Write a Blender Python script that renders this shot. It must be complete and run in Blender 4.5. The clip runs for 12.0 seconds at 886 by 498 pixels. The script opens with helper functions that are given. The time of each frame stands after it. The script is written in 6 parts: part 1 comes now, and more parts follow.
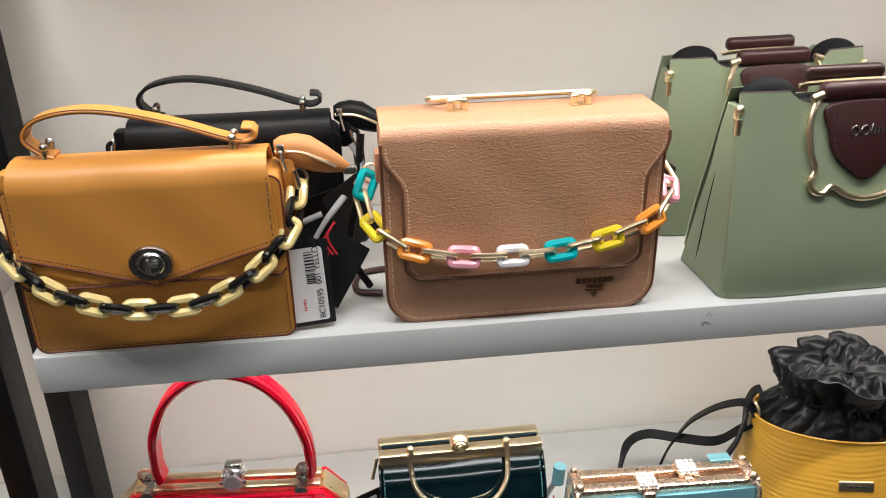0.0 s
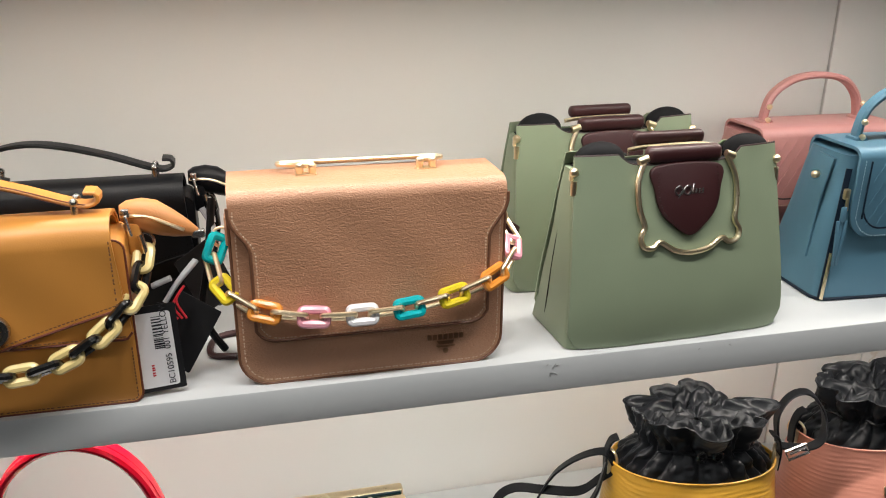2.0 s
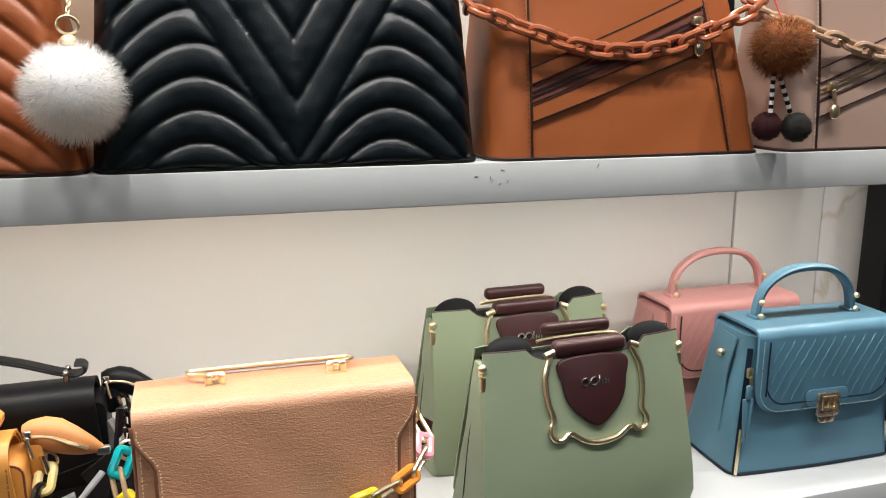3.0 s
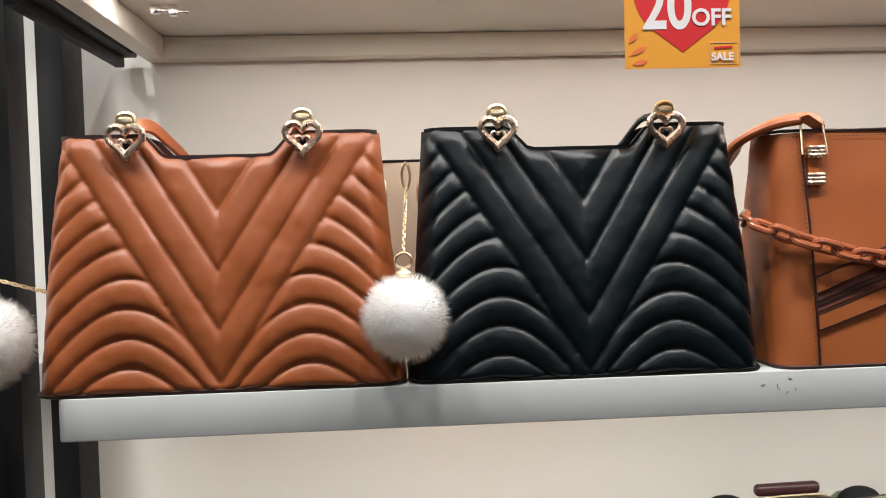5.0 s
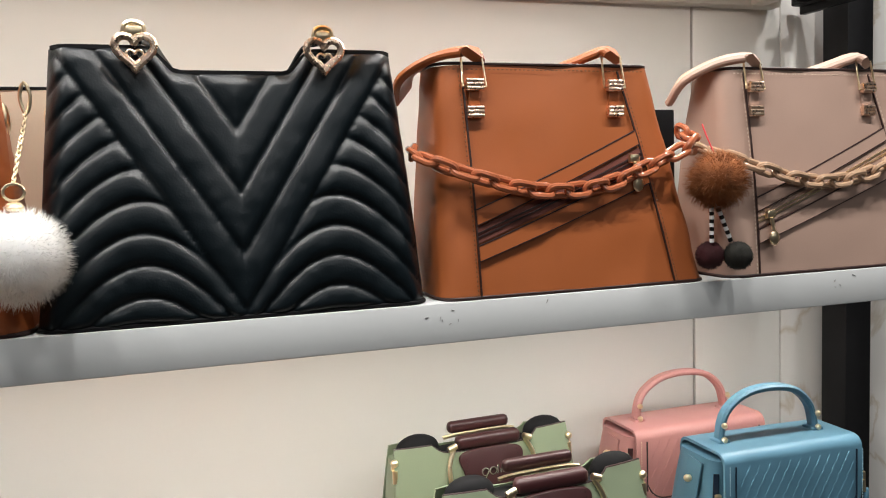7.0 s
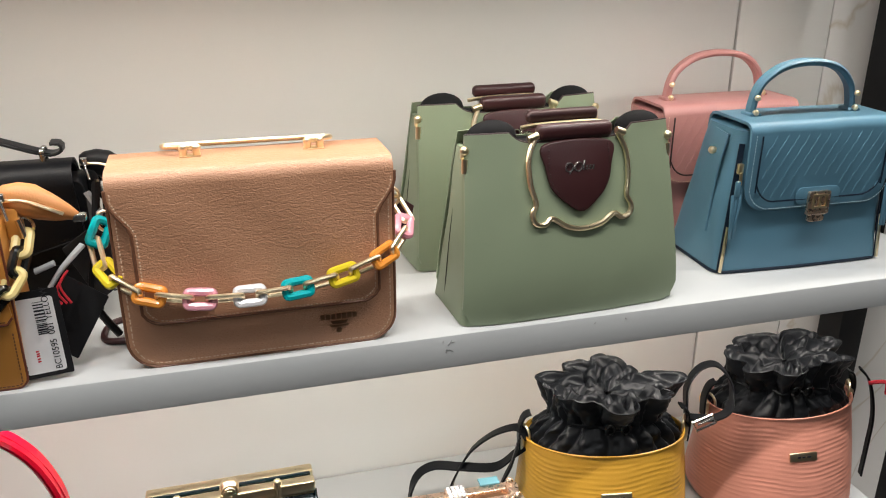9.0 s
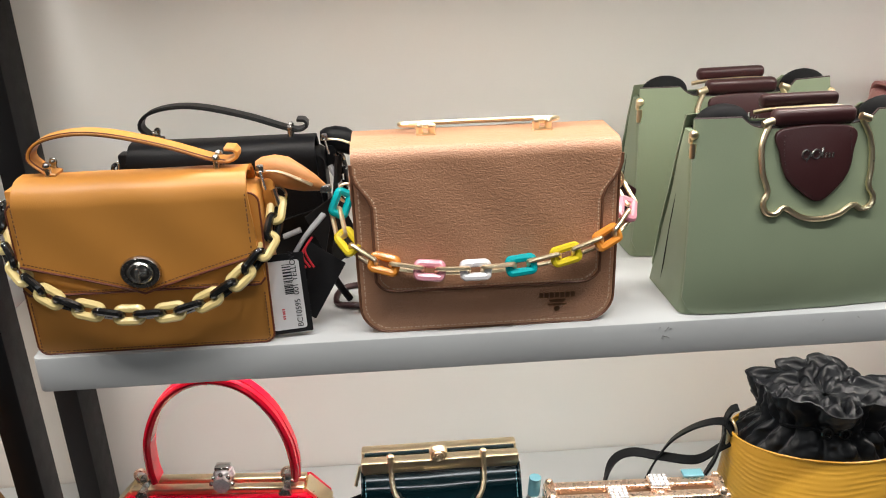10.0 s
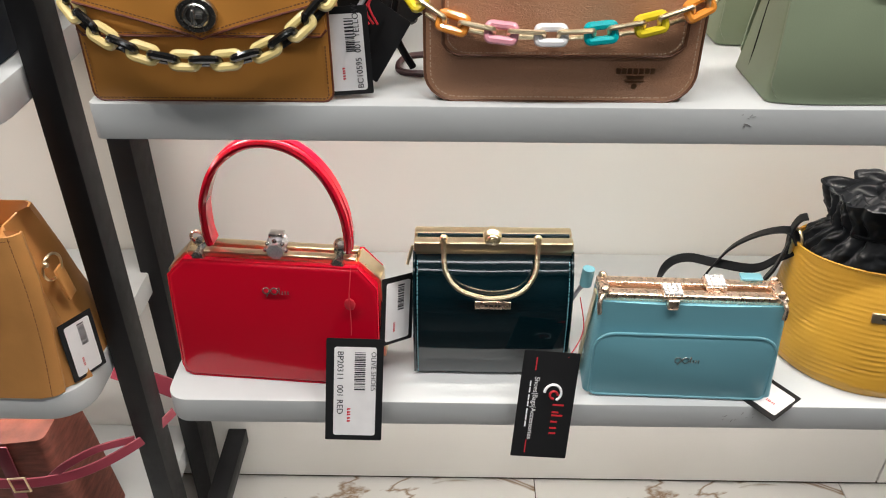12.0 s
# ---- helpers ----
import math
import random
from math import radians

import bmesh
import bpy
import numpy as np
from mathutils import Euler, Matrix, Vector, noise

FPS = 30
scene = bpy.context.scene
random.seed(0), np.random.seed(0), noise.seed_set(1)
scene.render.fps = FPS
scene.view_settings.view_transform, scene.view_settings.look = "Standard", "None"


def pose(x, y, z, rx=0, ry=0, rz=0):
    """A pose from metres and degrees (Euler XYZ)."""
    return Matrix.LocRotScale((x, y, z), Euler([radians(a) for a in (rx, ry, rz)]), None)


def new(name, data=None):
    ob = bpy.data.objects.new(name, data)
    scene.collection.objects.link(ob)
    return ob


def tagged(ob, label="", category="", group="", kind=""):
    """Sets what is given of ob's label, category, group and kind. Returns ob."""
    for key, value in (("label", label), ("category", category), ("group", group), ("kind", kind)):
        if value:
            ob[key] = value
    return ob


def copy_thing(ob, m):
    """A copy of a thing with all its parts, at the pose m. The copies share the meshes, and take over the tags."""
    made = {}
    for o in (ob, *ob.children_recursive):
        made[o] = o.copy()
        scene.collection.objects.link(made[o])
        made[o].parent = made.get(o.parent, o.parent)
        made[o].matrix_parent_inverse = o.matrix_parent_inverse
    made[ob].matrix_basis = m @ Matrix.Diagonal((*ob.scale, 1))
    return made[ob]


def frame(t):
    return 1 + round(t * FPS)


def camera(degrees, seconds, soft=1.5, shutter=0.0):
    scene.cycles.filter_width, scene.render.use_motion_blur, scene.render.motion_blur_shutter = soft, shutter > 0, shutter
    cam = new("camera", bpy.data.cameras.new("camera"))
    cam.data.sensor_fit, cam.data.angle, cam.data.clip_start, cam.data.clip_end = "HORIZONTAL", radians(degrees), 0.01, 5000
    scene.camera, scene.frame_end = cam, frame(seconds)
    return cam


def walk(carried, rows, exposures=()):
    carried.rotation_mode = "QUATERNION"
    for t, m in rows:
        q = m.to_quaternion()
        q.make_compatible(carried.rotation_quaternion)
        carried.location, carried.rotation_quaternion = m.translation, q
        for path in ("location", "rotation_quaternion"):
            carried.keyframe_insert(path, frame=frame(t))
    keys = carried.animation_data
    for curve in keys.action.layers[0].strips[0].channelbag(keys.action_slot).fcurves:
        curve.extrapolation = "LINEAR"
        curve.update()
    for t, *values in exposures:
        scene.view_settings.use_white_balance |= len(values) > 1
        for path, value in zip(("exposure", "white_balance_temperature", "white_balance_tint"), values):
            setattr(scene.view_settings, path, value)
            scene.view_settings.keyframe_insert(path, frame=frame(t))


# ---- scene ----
# seconds, x, y, z, yaw, pitch, roll
cam = camera(57.16, 12.0, soft=1.05)
ROWS = [
    (0.0, -0.0666, -0.6766, 1.3466, -6.29, -24.74, -1.21),
    (0.5, -0.0664, -0.6868, 1.3565, -4.30, -23.61, -1.43),
    (1.0, -0.0578, -0.7005, 1.3606, -4.93, -21.34, -1.22),
    (1.5, -0.0323, -0.6980, 1.3551, -8.98, -20.88, -0.20),
    (2.0, -0.0237, -0.7059, 1.3515, -13.97, -20.34, 0.47),
    (2.5, 0.0098, -0.7133, 1.3803, -14.41, -19.57, 0.11),
    (3.0, 0.0231, -0.7146, 1.4424, -17.09, -12.32, 0.05),
    (3.5, -0.0021, -0.7269, 1.4759, -15.01, -4.51, -0.74),
    (5.3, -0.0686, -0.7451, 1.5092, -2.68, -1.84, -1.74),
    (5.5, -0.0546, -0.7390, 1.5055, -5.35, -1.87, -1.55),
    (6.0, -0.0232, -0.7298, 1.5018, -12.73, -1.83, -1.47),
    (6.5, 0.0183, -0.7327, 1.5031, -17.41, -2.85, -1.72),
    (7.0, 0.0477, -0.7243, 1.4716, -18.78, -4.56, -1.89),
    (7.5, 0.0730, -0.7271, 1.4173, -17.30, -9.74, -1.84),
    (7.7, 0.0646, -0.7207, 1.3975, -17.94, -12.25, -1.51),
    (9.3, 0.0406, -0.7373, 1.3464, -14.67, -21.85, 0.52),
    (9.5, 0.0285, -0.7392, 1.3468, -11.38, -22.10, -0.24),
    (10.0, -0.0011, -0.7394, 1.3494, -3.25, -22.30, -1.83),
    (10.5, -0.0117, -0.7167, 1.3476, 0.96, -22.68, -2.10),
    (11.0, -0.0369, -0.7081, 1.3375, 2.05, -24.00, -1.48),
    (11.5, -0.0315, -0.7258, 1.3092, 2.98, -28.87, -1.15),
    (12.0, -0.0162, -0.7327, 1.2812, 0.79, -34.27, 0.15),
]
walk(cam, [(t, pose(x, y, z, 0, 0, yaw) @ pose(0, 0, 0, 90 + pitch, 0, 0) @ pose(0, 0, 0, 0, 0, roll)) for t, x, y, z, yaw, pitch, roll in ROWS],
     [(0.0, 0.02), (2.5, 0.02), (3.0, 0.18), (3.5, 0.18), (5.0, 0.08), (6.5, 0.1), (7.5, 0.24), (9.0, 0.0), (10.5, 0.0), (12.0, 0.1)])
# ---- end of walk ----

# ---- light ----
world = bpy.data.worlds.new("world")
scene.world = world
world.use_nodes = True
world.node_tree.nodes["Background"].inputs[0].default_value = (0.95, 0.97, 1.0, 1)
world.node_tree.nodes["Background"].inputs[1].default_value = 0.05


def area_lamp(name, x, y, z, sx, sy, watts, colour=(1.0, 0.97, 0.93)):
    data = bpy.data.lights.new(name, "AREA")
    data.shape, data.size, data.size_y, data.energy, data.color = "RECTANGLE", sx, sy, watts, colour
    ob = new(name, data)
    ob.location = (x, y, z)
    return ob


for ly, watts in ((-2.5, 15), (-3.8, 18)):
    area_lamp("ceiling_strip_light", 0.25, ly, 2.95, 4.2, 0.14, watts, (0.95, 0.98, 1.0))
for lx in (-1.1, -0.5, 0.1, 0.7, 1.3):
    area_lamp("ceiling_downlight", lx, -0.6, 2.96, 0.06, 0.06, 13.0, (1.0, 0.972, 0.94))
# LED strips under the boards; the next bay's weaker row is added fill
for lz in (1.7515, 1.3187, 0.9097, 0.5087):
    for lx, ln, watts in ((0.29, 1.32, 3.15), (-1.12, 1.24, 2.6)):
        area_lamp("led_strip_light", lx, 0.095, lz, ln, 0.012, watts, (1.0, 0.94, 0.868))

# ---- materials ----


def mat(name, colour, rough=0.5, metal=0.0, var=0.12, var_scale=6.0, bump=0.0, bump_scale=300.0, cells=False, coat=0.0, stain=None, stretch=(1, 1, 1)):
    """A surface with colour drift at a large scale and fine relief at a small one."""
    m = bpy.data.materials.new(name)
    m.use_nodes = True
    t = m.node_tree
    b = t.nodes["Principled BSDF"]
    b.inputs["Roughness"].default_value = rough
    b.inputs["Metallic"].default_value = metal
    b.inputs["Coat Weight"].default_value = coat
    b.inputs["Coat Roughness"].default_value = 0.06
    co = t.nodes.new("ShaderNodeTexCoord")
    mp = t.nodes.new("ShaderNodeMapping")
    mp.inputs["Scale"].default_value = stretch
    t.links.new(co.outputs["Object"], mp.inputs["Vector"])
    n1 = t.nodes.new("ShaderNodeTexNoise")
    n1.inputs["Scale"].default_value, n1.inputs["Detail"].default_value = var_scale, 6
    t.links.new(mp.outputs["Vector"], n1.inputs["Vector"])
    ramp = t.nodes.new("ShaderNodeValToRGB")
    ramp.color_ramp.elements[0].position, ramp.color_ramp.elements[1].position = 0.3, 0.7
    lo = stain or tuple(c * (1 - var) for c in colour)
    ramp.color_ramp.elements[0].color = (*lo, 1)
    ramp.color_ramp.elements[1].color = (*[min(1, c * (1 + var * 0.6)) for c in colour], 1)
    t.links.new(n1.outputs["Fac"], ramp.inputs["Fac"])
    t.links.new(ramp.outputs["Color"], b.inputs["Base Color"])
    n3 = t.nodes.new("ShaderNodeTexNoise")
    n3.inputs["Scale"].default_value, n3.inputs["Detail"].default_value = var_scale * 7, 4
    t.links.new(mp.outputs["Vector"], n3.inputs["Vector"])
    rr = t.nodes.new("ShaderNodeMapRange")
    rr.inputs["To Min"].default_value, rr.inputs["To Max"].default_value = rough * 0.8, min(1, rough * 1.2)
    t.links.new(n3.outputs["Fac"], rr.inputs["Value"])
    t.links.new(rr.outputs["Result"], b.inputs["Roughness"])
    if bump:
        bp = t.nodes.new("ShaderNodeBump")
        bp.inputs["Strength"].default_value, bp.inputs["Distance"].default_value = bump, 0.0006
        if cells:
            v = t.nodes.new("ShaderNodeTexVoronoi")
            v.feature = "SMOOTH_F1"
            v.inputs["Scale"].default_value = bump_scale
            wob = t.nodes.new("ShaderNodeTexNoise")
            wob.inputs["Scale"].default_value = bump_scale * 0.5
            mix = t.nodes.new("ShaderNodeMix")
            mix.data_type = "RGBA"
            mix.inputs["Factor"].default_value = 0.012
            t.links.new(mp.outputs["Vector"], wob.inputs["Vector"])
            t.links.new(mp.outputs["Vector"], mix.inputs["A"])
            t.links.new(wob.outputs["Color"], mix.inputs["B"])
            t.links.new(mix.outputs["Result"], v.inputs["Vector"])
            t.links.new(v.outputs["Distance"], bp.inputs["Height"])
        else:
            n2 = t.nodes.new("ShaderNodeTexNoise")
            n2.inputs["Scale"].default_value, n2.inputs["Detail"].default_value = bump_scale, 5
            t.links.new(mp.outputs["Vector"], n2.inputs["Vector"])
            t.links.new(n2.outputs["Fac"], bp.inputs["Height"])
        t.links.new(bp.outputs["Normal"], b.inputs["Normal"])
    return m


def marble(name, base, vein, rough):
    m = mat(name, base, rough, var=0.04, var_scale=2.0)
    t = m.node_tree
    b = t.nodes["Principled BSDF"]
    co = t.nodes["Texture Coordinate"]
    n = t.nodes.new("ShaderNodeTexNoise")
    n.inputs["Scale"].default_value, n.inputs["Detail"].default_value, n.inputs["Distortion"].default_value = 2.6, 7, 1.4
    t.links.new(co.outputs["Object"], n.inputs["Vector"])
    r = t.nodes.new("ShaderNodeValToRGB")
    e = r.color_ramp.elements
    e[0].position, e[0].color = 0.485, (0, 0, 0, 1)
    e[1].position, e[1].color = 0.515, (0, 0, 0, 1)
    mid = e.new(0.5)
    mid.color = (1, 1, 1, 1)
    t.links.new(n.outputs["Fac"], r.inputs["Fac"])
    mix = t.nodes.new("ShaderNodeMix")
    mix.data_type = "RGBA"
    mix.inputs["B"].default_value = (*vein, 1)
    t.links.new(r.outputs["Color"], mix.inputs["Factor"])
    t.links.new(t.nodes["Color Ramp"].outputs["Color"], mix.inputs["A"])
    t.links.new(mix.outputs["Result"], b.inputs["Base Color"])
    return m


PANEL = mat("wall_panel_laminate", (0.82, 0.8, 0.76), 0.32, var=0.05, var_scale=1.6, bump=0.05, bump_scale=40)
PAINT = mat("shelf_paint", (0.56, 0.575, 0.575), 0.55, var=0.05, var_scale=5, bump=0.12, bump_scale=90)
TOPPAINT = mat("canopy_paint", (0.66, 0.63, 0.56), 0.4, var=0.05, var_scale=4, bump=0.1, bump_scale=80)
CEILING = mat("ceiling_paint", (0.72, 0.72, 0.72), 0.7, var=0.03)
# near black for the unseen walls, holds down reflections and bounce
UNSEEN_DARK = mat("unseen_wall_dark", (0.06, 0.06, 0.06), 0.6, var=0.04, var_scale=1.0)
STEEL = mat("black_powder_coat", (0.009, 0.009, 0.01), 0.5, var=0.25, var_scale=9, bump=0.25, bump_scale=900)
MARBLE = marble("marble_slab", (0.76, 0.74, 0.71), (0.62, 0.56, 0.48), 0.2)
MARBLE_FLOOR = marble("marble_floor_tile", (0.74, 0.72, 0.69), (0.3, 0.2, 0.13), 0.15)
GROUT = mat("dark_joint", (0.09, 0.07, 0.05), 0.8)
# unseen aisle floor, darkened so glossy bags reflect black
AISLE_DARK = mat("unseen_aisle_dark", (0.03, 0.028, 0.026), 0.35, var=0.3, var_scale=5, bump=0.1, bump_scale=60)
SCUFF = mat("scuff_mark", (0.26, 0.255, 0.25), 0.7)
GOLD = mat("gold_metal", (0.97, 0.8, 0.54), 0.3, 1.0, var=0.06, var_scale=40)
ROSE = mat("rose_gold_metal", (0.95, 0.71, 0.55), 0.28, 1.0, var=0.06, var_scale=40)
BRONZE_DARK = mat("blackened_metal", (0.3, 0.29, 0.28), 0.3, 1.0)
CHROME = mat("gunmetal", (0.5, 0.49, 0.47), 0.26, 1.0, var=0.1, var_scale=60)
SILVER = mat("silver_metal", (0.8, 0.79, 0.77), 0.25, 1.0, var=0.06, var_scale=60)
CRYSTAL = mat("crystal", (0.9, 0.9, 0.92), 0.1, 0.25, var=0.2, var_scale=300)
TAN_QUILT = mat("rust_leather", (0.33, 0.088, 0.026), 0.4, var=0.1, bump=0.22, bump_scale=520)
BLACK_QUILT = mat("black_leather", (0.0028, 0.0062, 0.0085), 0.36, var=0.15, bump=0.3, bump_scale=480)
BROWN = mat("cognac_leather", (0.385, 0.107, 0.03), 0.45, var=0.09, bump=0.15, bump_scale=600)
BROWN_EDGE = mat("dark_edge_paint", (0.03, 0.012, 0.01), 0.5)
TAUPE = mat("taupe_leather", (0.43, 0.29, 0.23), 0.48, var=0.06, bump=0.2, bump_scale=600)
MUSTARD = mat("mustard_leather", (0.6, 0.26, 0.052), 0.4, var=0.07, bump=0.15, bump_scale=700)
MUSTARD_EDGE = mat("maroon_edge_paint", (0.16, 0.04, 0.02), 0.5)
BEIGE = mat("beige_pebbled_leather", (0.53, 0.274, 0.157), 0.38, var=0.06, bump=0.65, bump_scale=400, cells=True, stretch=(0.7, 1, 1.5))
BEIGE.node_tree.nodes["Bump"].inputs["Distance"].default_value = 0.001
BEIGE_EDGE = mat("tan_edge_paint", (0.2, 0.085, 0.045), 0.5)
BRONZE = mat("dark_bronze", (0.42, 0.24, 0.14), 0.3, 1.0)
SAGE = mat("sage_leather", (0.235, 0.283, 0.185), 0.45, var=0.06, bump=0.2, bump_scale=650)
WINE = mat("wine_leather", (0.045, 0.013, 0.014), 0.4, var=0.15, bump=0.2, bump_scale=500)
BLUE = mat("steel_blue_leather", (0.085, 0.195, 0.27), 0.42, var=0.08, bump=0.25, bump_scale=500)
PINK = mat("dusty_pink_leather", (0.5, 0.235, 0.22), 0.45, var=0.07, bump=0.25, bump_scale=500)
BLACK = mat("matt_black_leather", (0.006, 0.0065, 0.008), 0.45, var=0.2, bump=0.35, bump_scale=450)
LINING = mat("black_lining", (0.006, 0.006, 0.007), 0.8)
RED = mat("red_patent", (0.56, 0.003, 0.02), 0.16, var=0.05, var_scale=4, bump=0.06, bump_scale=14, coat=0.3)
TEAL = mat("teal_patent", (0.0006, 0.0095, 0.0135), 0.1, var=0.1, var_scale=4, bump=0.03, bump_scale=12, coat=1.0)
AQUA = mat("aqua_leather", (0.155, 0.375, 0.445), 0.36, var=0.05, bump=0.12, bump_scale=600)
YELLOW_CROC = mat("yellow_leather", (0.62, 0.33, 0.04), 0.36, var=0.1, var_scale=12, bump=0.12, bump_scale=500)
PINK_CROC = mat("salmon_leather", (0.68, 0.285, 0.205), 0.36, var=0.08, var_scale=12, bump=0.12, bump_scale=500)
SATIN = mat("black_satin", (0.011, 0.012, 0.014), 0.34, var=0.2, bump=0.3, bump_scale=260)
NAVY = mat("navy_leather", (0.008, 0.016, 0.03), 0.5, var=0.2, bump=0.2, bump_scale=500)
HONEY = mat("honey_leather", (0.5, 0.235, 0.072), 0.38, var=0.16, var_scale=14, bump=0.25, bump_scale=400)
STRAP_PINK = mat("raspberry_leather", (0.24, 0.035, 0.055), 0.45, var=0.15, bump=0.2, bump_scale=400)
THREAD = mat("cream_thread", (0.72, 0.52, 0.36), 0.8)
THREAD_DARK = mat("dark_thread", (0.2, 0.09, 0.04), 0.8)
THREAD_BLUE = mat("pale_blue_thread", (0.42, 0.6, 0.68), 0.8)
CREAM_PLASTIC = mat("cream_acrylic", (0.8, 0.63, 0.27), 0.22, var=0.06, var_scale=60, coat=0.4)
BLACK_PLASTIC = mat("black_acrylic", (0.008, 0.008, 0.008), 0.12, var=0.1, coat=0.6)
ACRYLIC = [mat(n + "_acrylic", c, 0.2, var=0.05, coat=0.5) for n, c in (
    ("turquoise", (0.0, 0.48, 0.52)), ("lemon", (0.85, 0.66, 0.03)), ("tangerine", (0.9, 0.33, 0.05)), ("rose", (0.86, 0.36, 0.44)), ("white", (0.85, 0.83, 0.84)))]
FUR_WHITE = mat("white_fur", (0.96, 0.95, 0.93), 0.9, var=0.03, var_scale=60)
FUR_CORE = mat("dense_white_fur", (0.95, 0.94, 0.92), 0.95, var=0.02, var_scale=120)
_t = FUR_WHITE.node_tree
_tr, _mx = _t.nodes.new("ShaderNodeBsdfTranslucent"), _t.nodes.new("ShaderNodeMixShader")
_tr.inputs["Color"].default_value = (0.97, 0.96, 0.94, 1)
_mx.inputs["Fac"].default_value = 0.65
for _n, _w in ((FUR_CORE, 0.7), (FUR_WHITE, 0.4)):
    _p = _n.node_tree.nodes["Principled BSDF"]
    _p.inputs["Subsurface Weight"].default_value = _w
    _p.inputs["Subsurface Scale"].default_value = 0.02
    _p.inputs["Subsurface Radius"].default_value = (1, 0.95, 0.9)
_t.links.new(_t.nodes["Principled BSDF"].outputs["BSDF"], _mx.inputs[1])
_t.links.new(_tr.outputs["BSDF"], _mx.inputs[2])
_t.links.new(_mx.outputs["Shader"], _t.nodes["Material Output"].inputs["Surface"])
FUR_BROWN = mat("brown_fur", (0.27, 0.085, 0.02), 0.85, var=0.35, var_scale=60)
YARN_OLIVE = mat("dark_olive_yarn", (0.013, 0.012, 0.008), 0.9, var=0.3, var_scale=80)
YARN_RED = mat("dark_red_yarn", (0.04, 0.003, 0.005), 0.9, var=0.3, var_scale=80)
CARD = mat("black_card", (0.012, 0.012, 0.013), 0.55)
PAPER = mat("label_paper", (0.78, 0.76, 0.76), 0.55, var=0.06, var_scale=40)
INK = mat("black_ink", (0.02, 0.02, 0.025), 0.6)
INK_RED = mat("red_ink", (0.55, 0.02, 0.03), 0.6)
INK_WHITE = mat("white_ink", (0.85, 0.85, 0.85), 0.6)
CORD_RED = mat("red_cord", (0.55, 0.015, 0.03), 0.7)
PAPER_GREY = mat("grey_packing_paper", (0.36, 0.37, 0.39), 0.7)
SIGN_ORANGE = mat("orange_print", (0.83, 0.36, 0.045), 0.3, var=0.06, var_scale=14)
SIGN_RED = mat("red_print", (0.66, 0.03, 0.035), 0.3, var=0.06)
SIGN_PEACH = mat("coral_print", (0.8, 0.2, 0.07), 0.35)
SIGN_WHITE = mat("white_print", (0.86, 0.84, 0.84), 0.35)
CREAM = mat("cream_leather", (0.68, 0.55, 0.42), 0.5, var=0.05, bump=0.2)
WOVEN = mat("woven_straw", (0.2, 0.055, 0.035), 0.7, var=0.4, var_scale=30, bump=0.8, bump_scale=120, stretch=(1, 1, 5))

LED = mat("led_chip", (0.9, 0.9, 0.85), 0.5)
LED.node_tree.nodes["Principled BSDF"].inputs["Emission Color"].default_value = (1.0, 0.93, 0.82, 1)
LED.node_tree.nodes["Principled BSDF"].inputs["Emission Strength"].default_value = 40.0

BLACK_QUILT.node_tree.nodes["Principled BSDF"].inputs["Specular IOR Level"].default_value = 0.38
for _m in (STEEL, BLACK, NAVY, SATIN, LINING, CARD):
    _m.node_tree.nodes["Principled BSDF"].inputs["Specular IOR Level"].default_value = 0.22

# ---- shape helpers ----


def part(name, bm, material, parent=None, label="", sharp=40):
    bmesh.ops.recalc_face_normals(bm, faces=bm.faces[:])
    me = bpy.data.meshes.new(name)
    bm.to_mesh(me)
    bm.free()
    me.materials.append(material)
    me.polygons.foreach_set("use_smooth", [True] * len(me.polygons))
    me.set_sharp_from_angle(angle=radians(sharp))
    ob = new(name, me)
    ob.parent = parent
    if label:
        ob["label"] = label
    return ob


def same(name, other, m, parent, material=None):
    """One more object on another's mesh, or on a copy of it in another material."""
    me = other.data
    if material is not None and material.name != me.materials[0].name:
        me = me.copy()
        me.materials[0] = material
    ob = new(name, me)
    ob.parent = parent
    ob.matrix_basis = m
    return ob


def thing(name, label, category, x, y, z, rz=0, rx=0, ry=0, group=""):
    e = new(name)
    e.empty_display_size = 0.03
    e.matrix_basis = pose(x, y, z, rx, ry, rz)
    return tagged(e, label, category, group)


def rbox(sx, sy, sz, r=0.002, at=(0, 0, 0), seg=2, m=None):
    bm = bmesh.new()
    bmesh.ops.create_cube(bm, size=1)
    for v in bm.verts:
        v.co = Vector((v.co.x * sx, v.co.y * sy, v.co.z * sz))
    if r:
        bmesh.ops.bevel(bm, geom=bm.edges[:], offset=min(r, 0.49 * min(sx, sy, sz)), segments=seg, affect="EDGES", profile=0.5)
    bmesh.ops.transform(bm, matrix=(m or Matrix.Translation(at)), verts=bm.verts[:])
    return bm


def merge(*bms):
    """Several loose pieces of one part in one bmesh."""
    out = bms[0]
    for b in bms[1:]:
        me = bpy.data.meshes.new("scrap")
        b.to_mesh(me)
        b.free()
        out.from_mesh(me)
        bpy.data.meshes.remove(me)
    return out


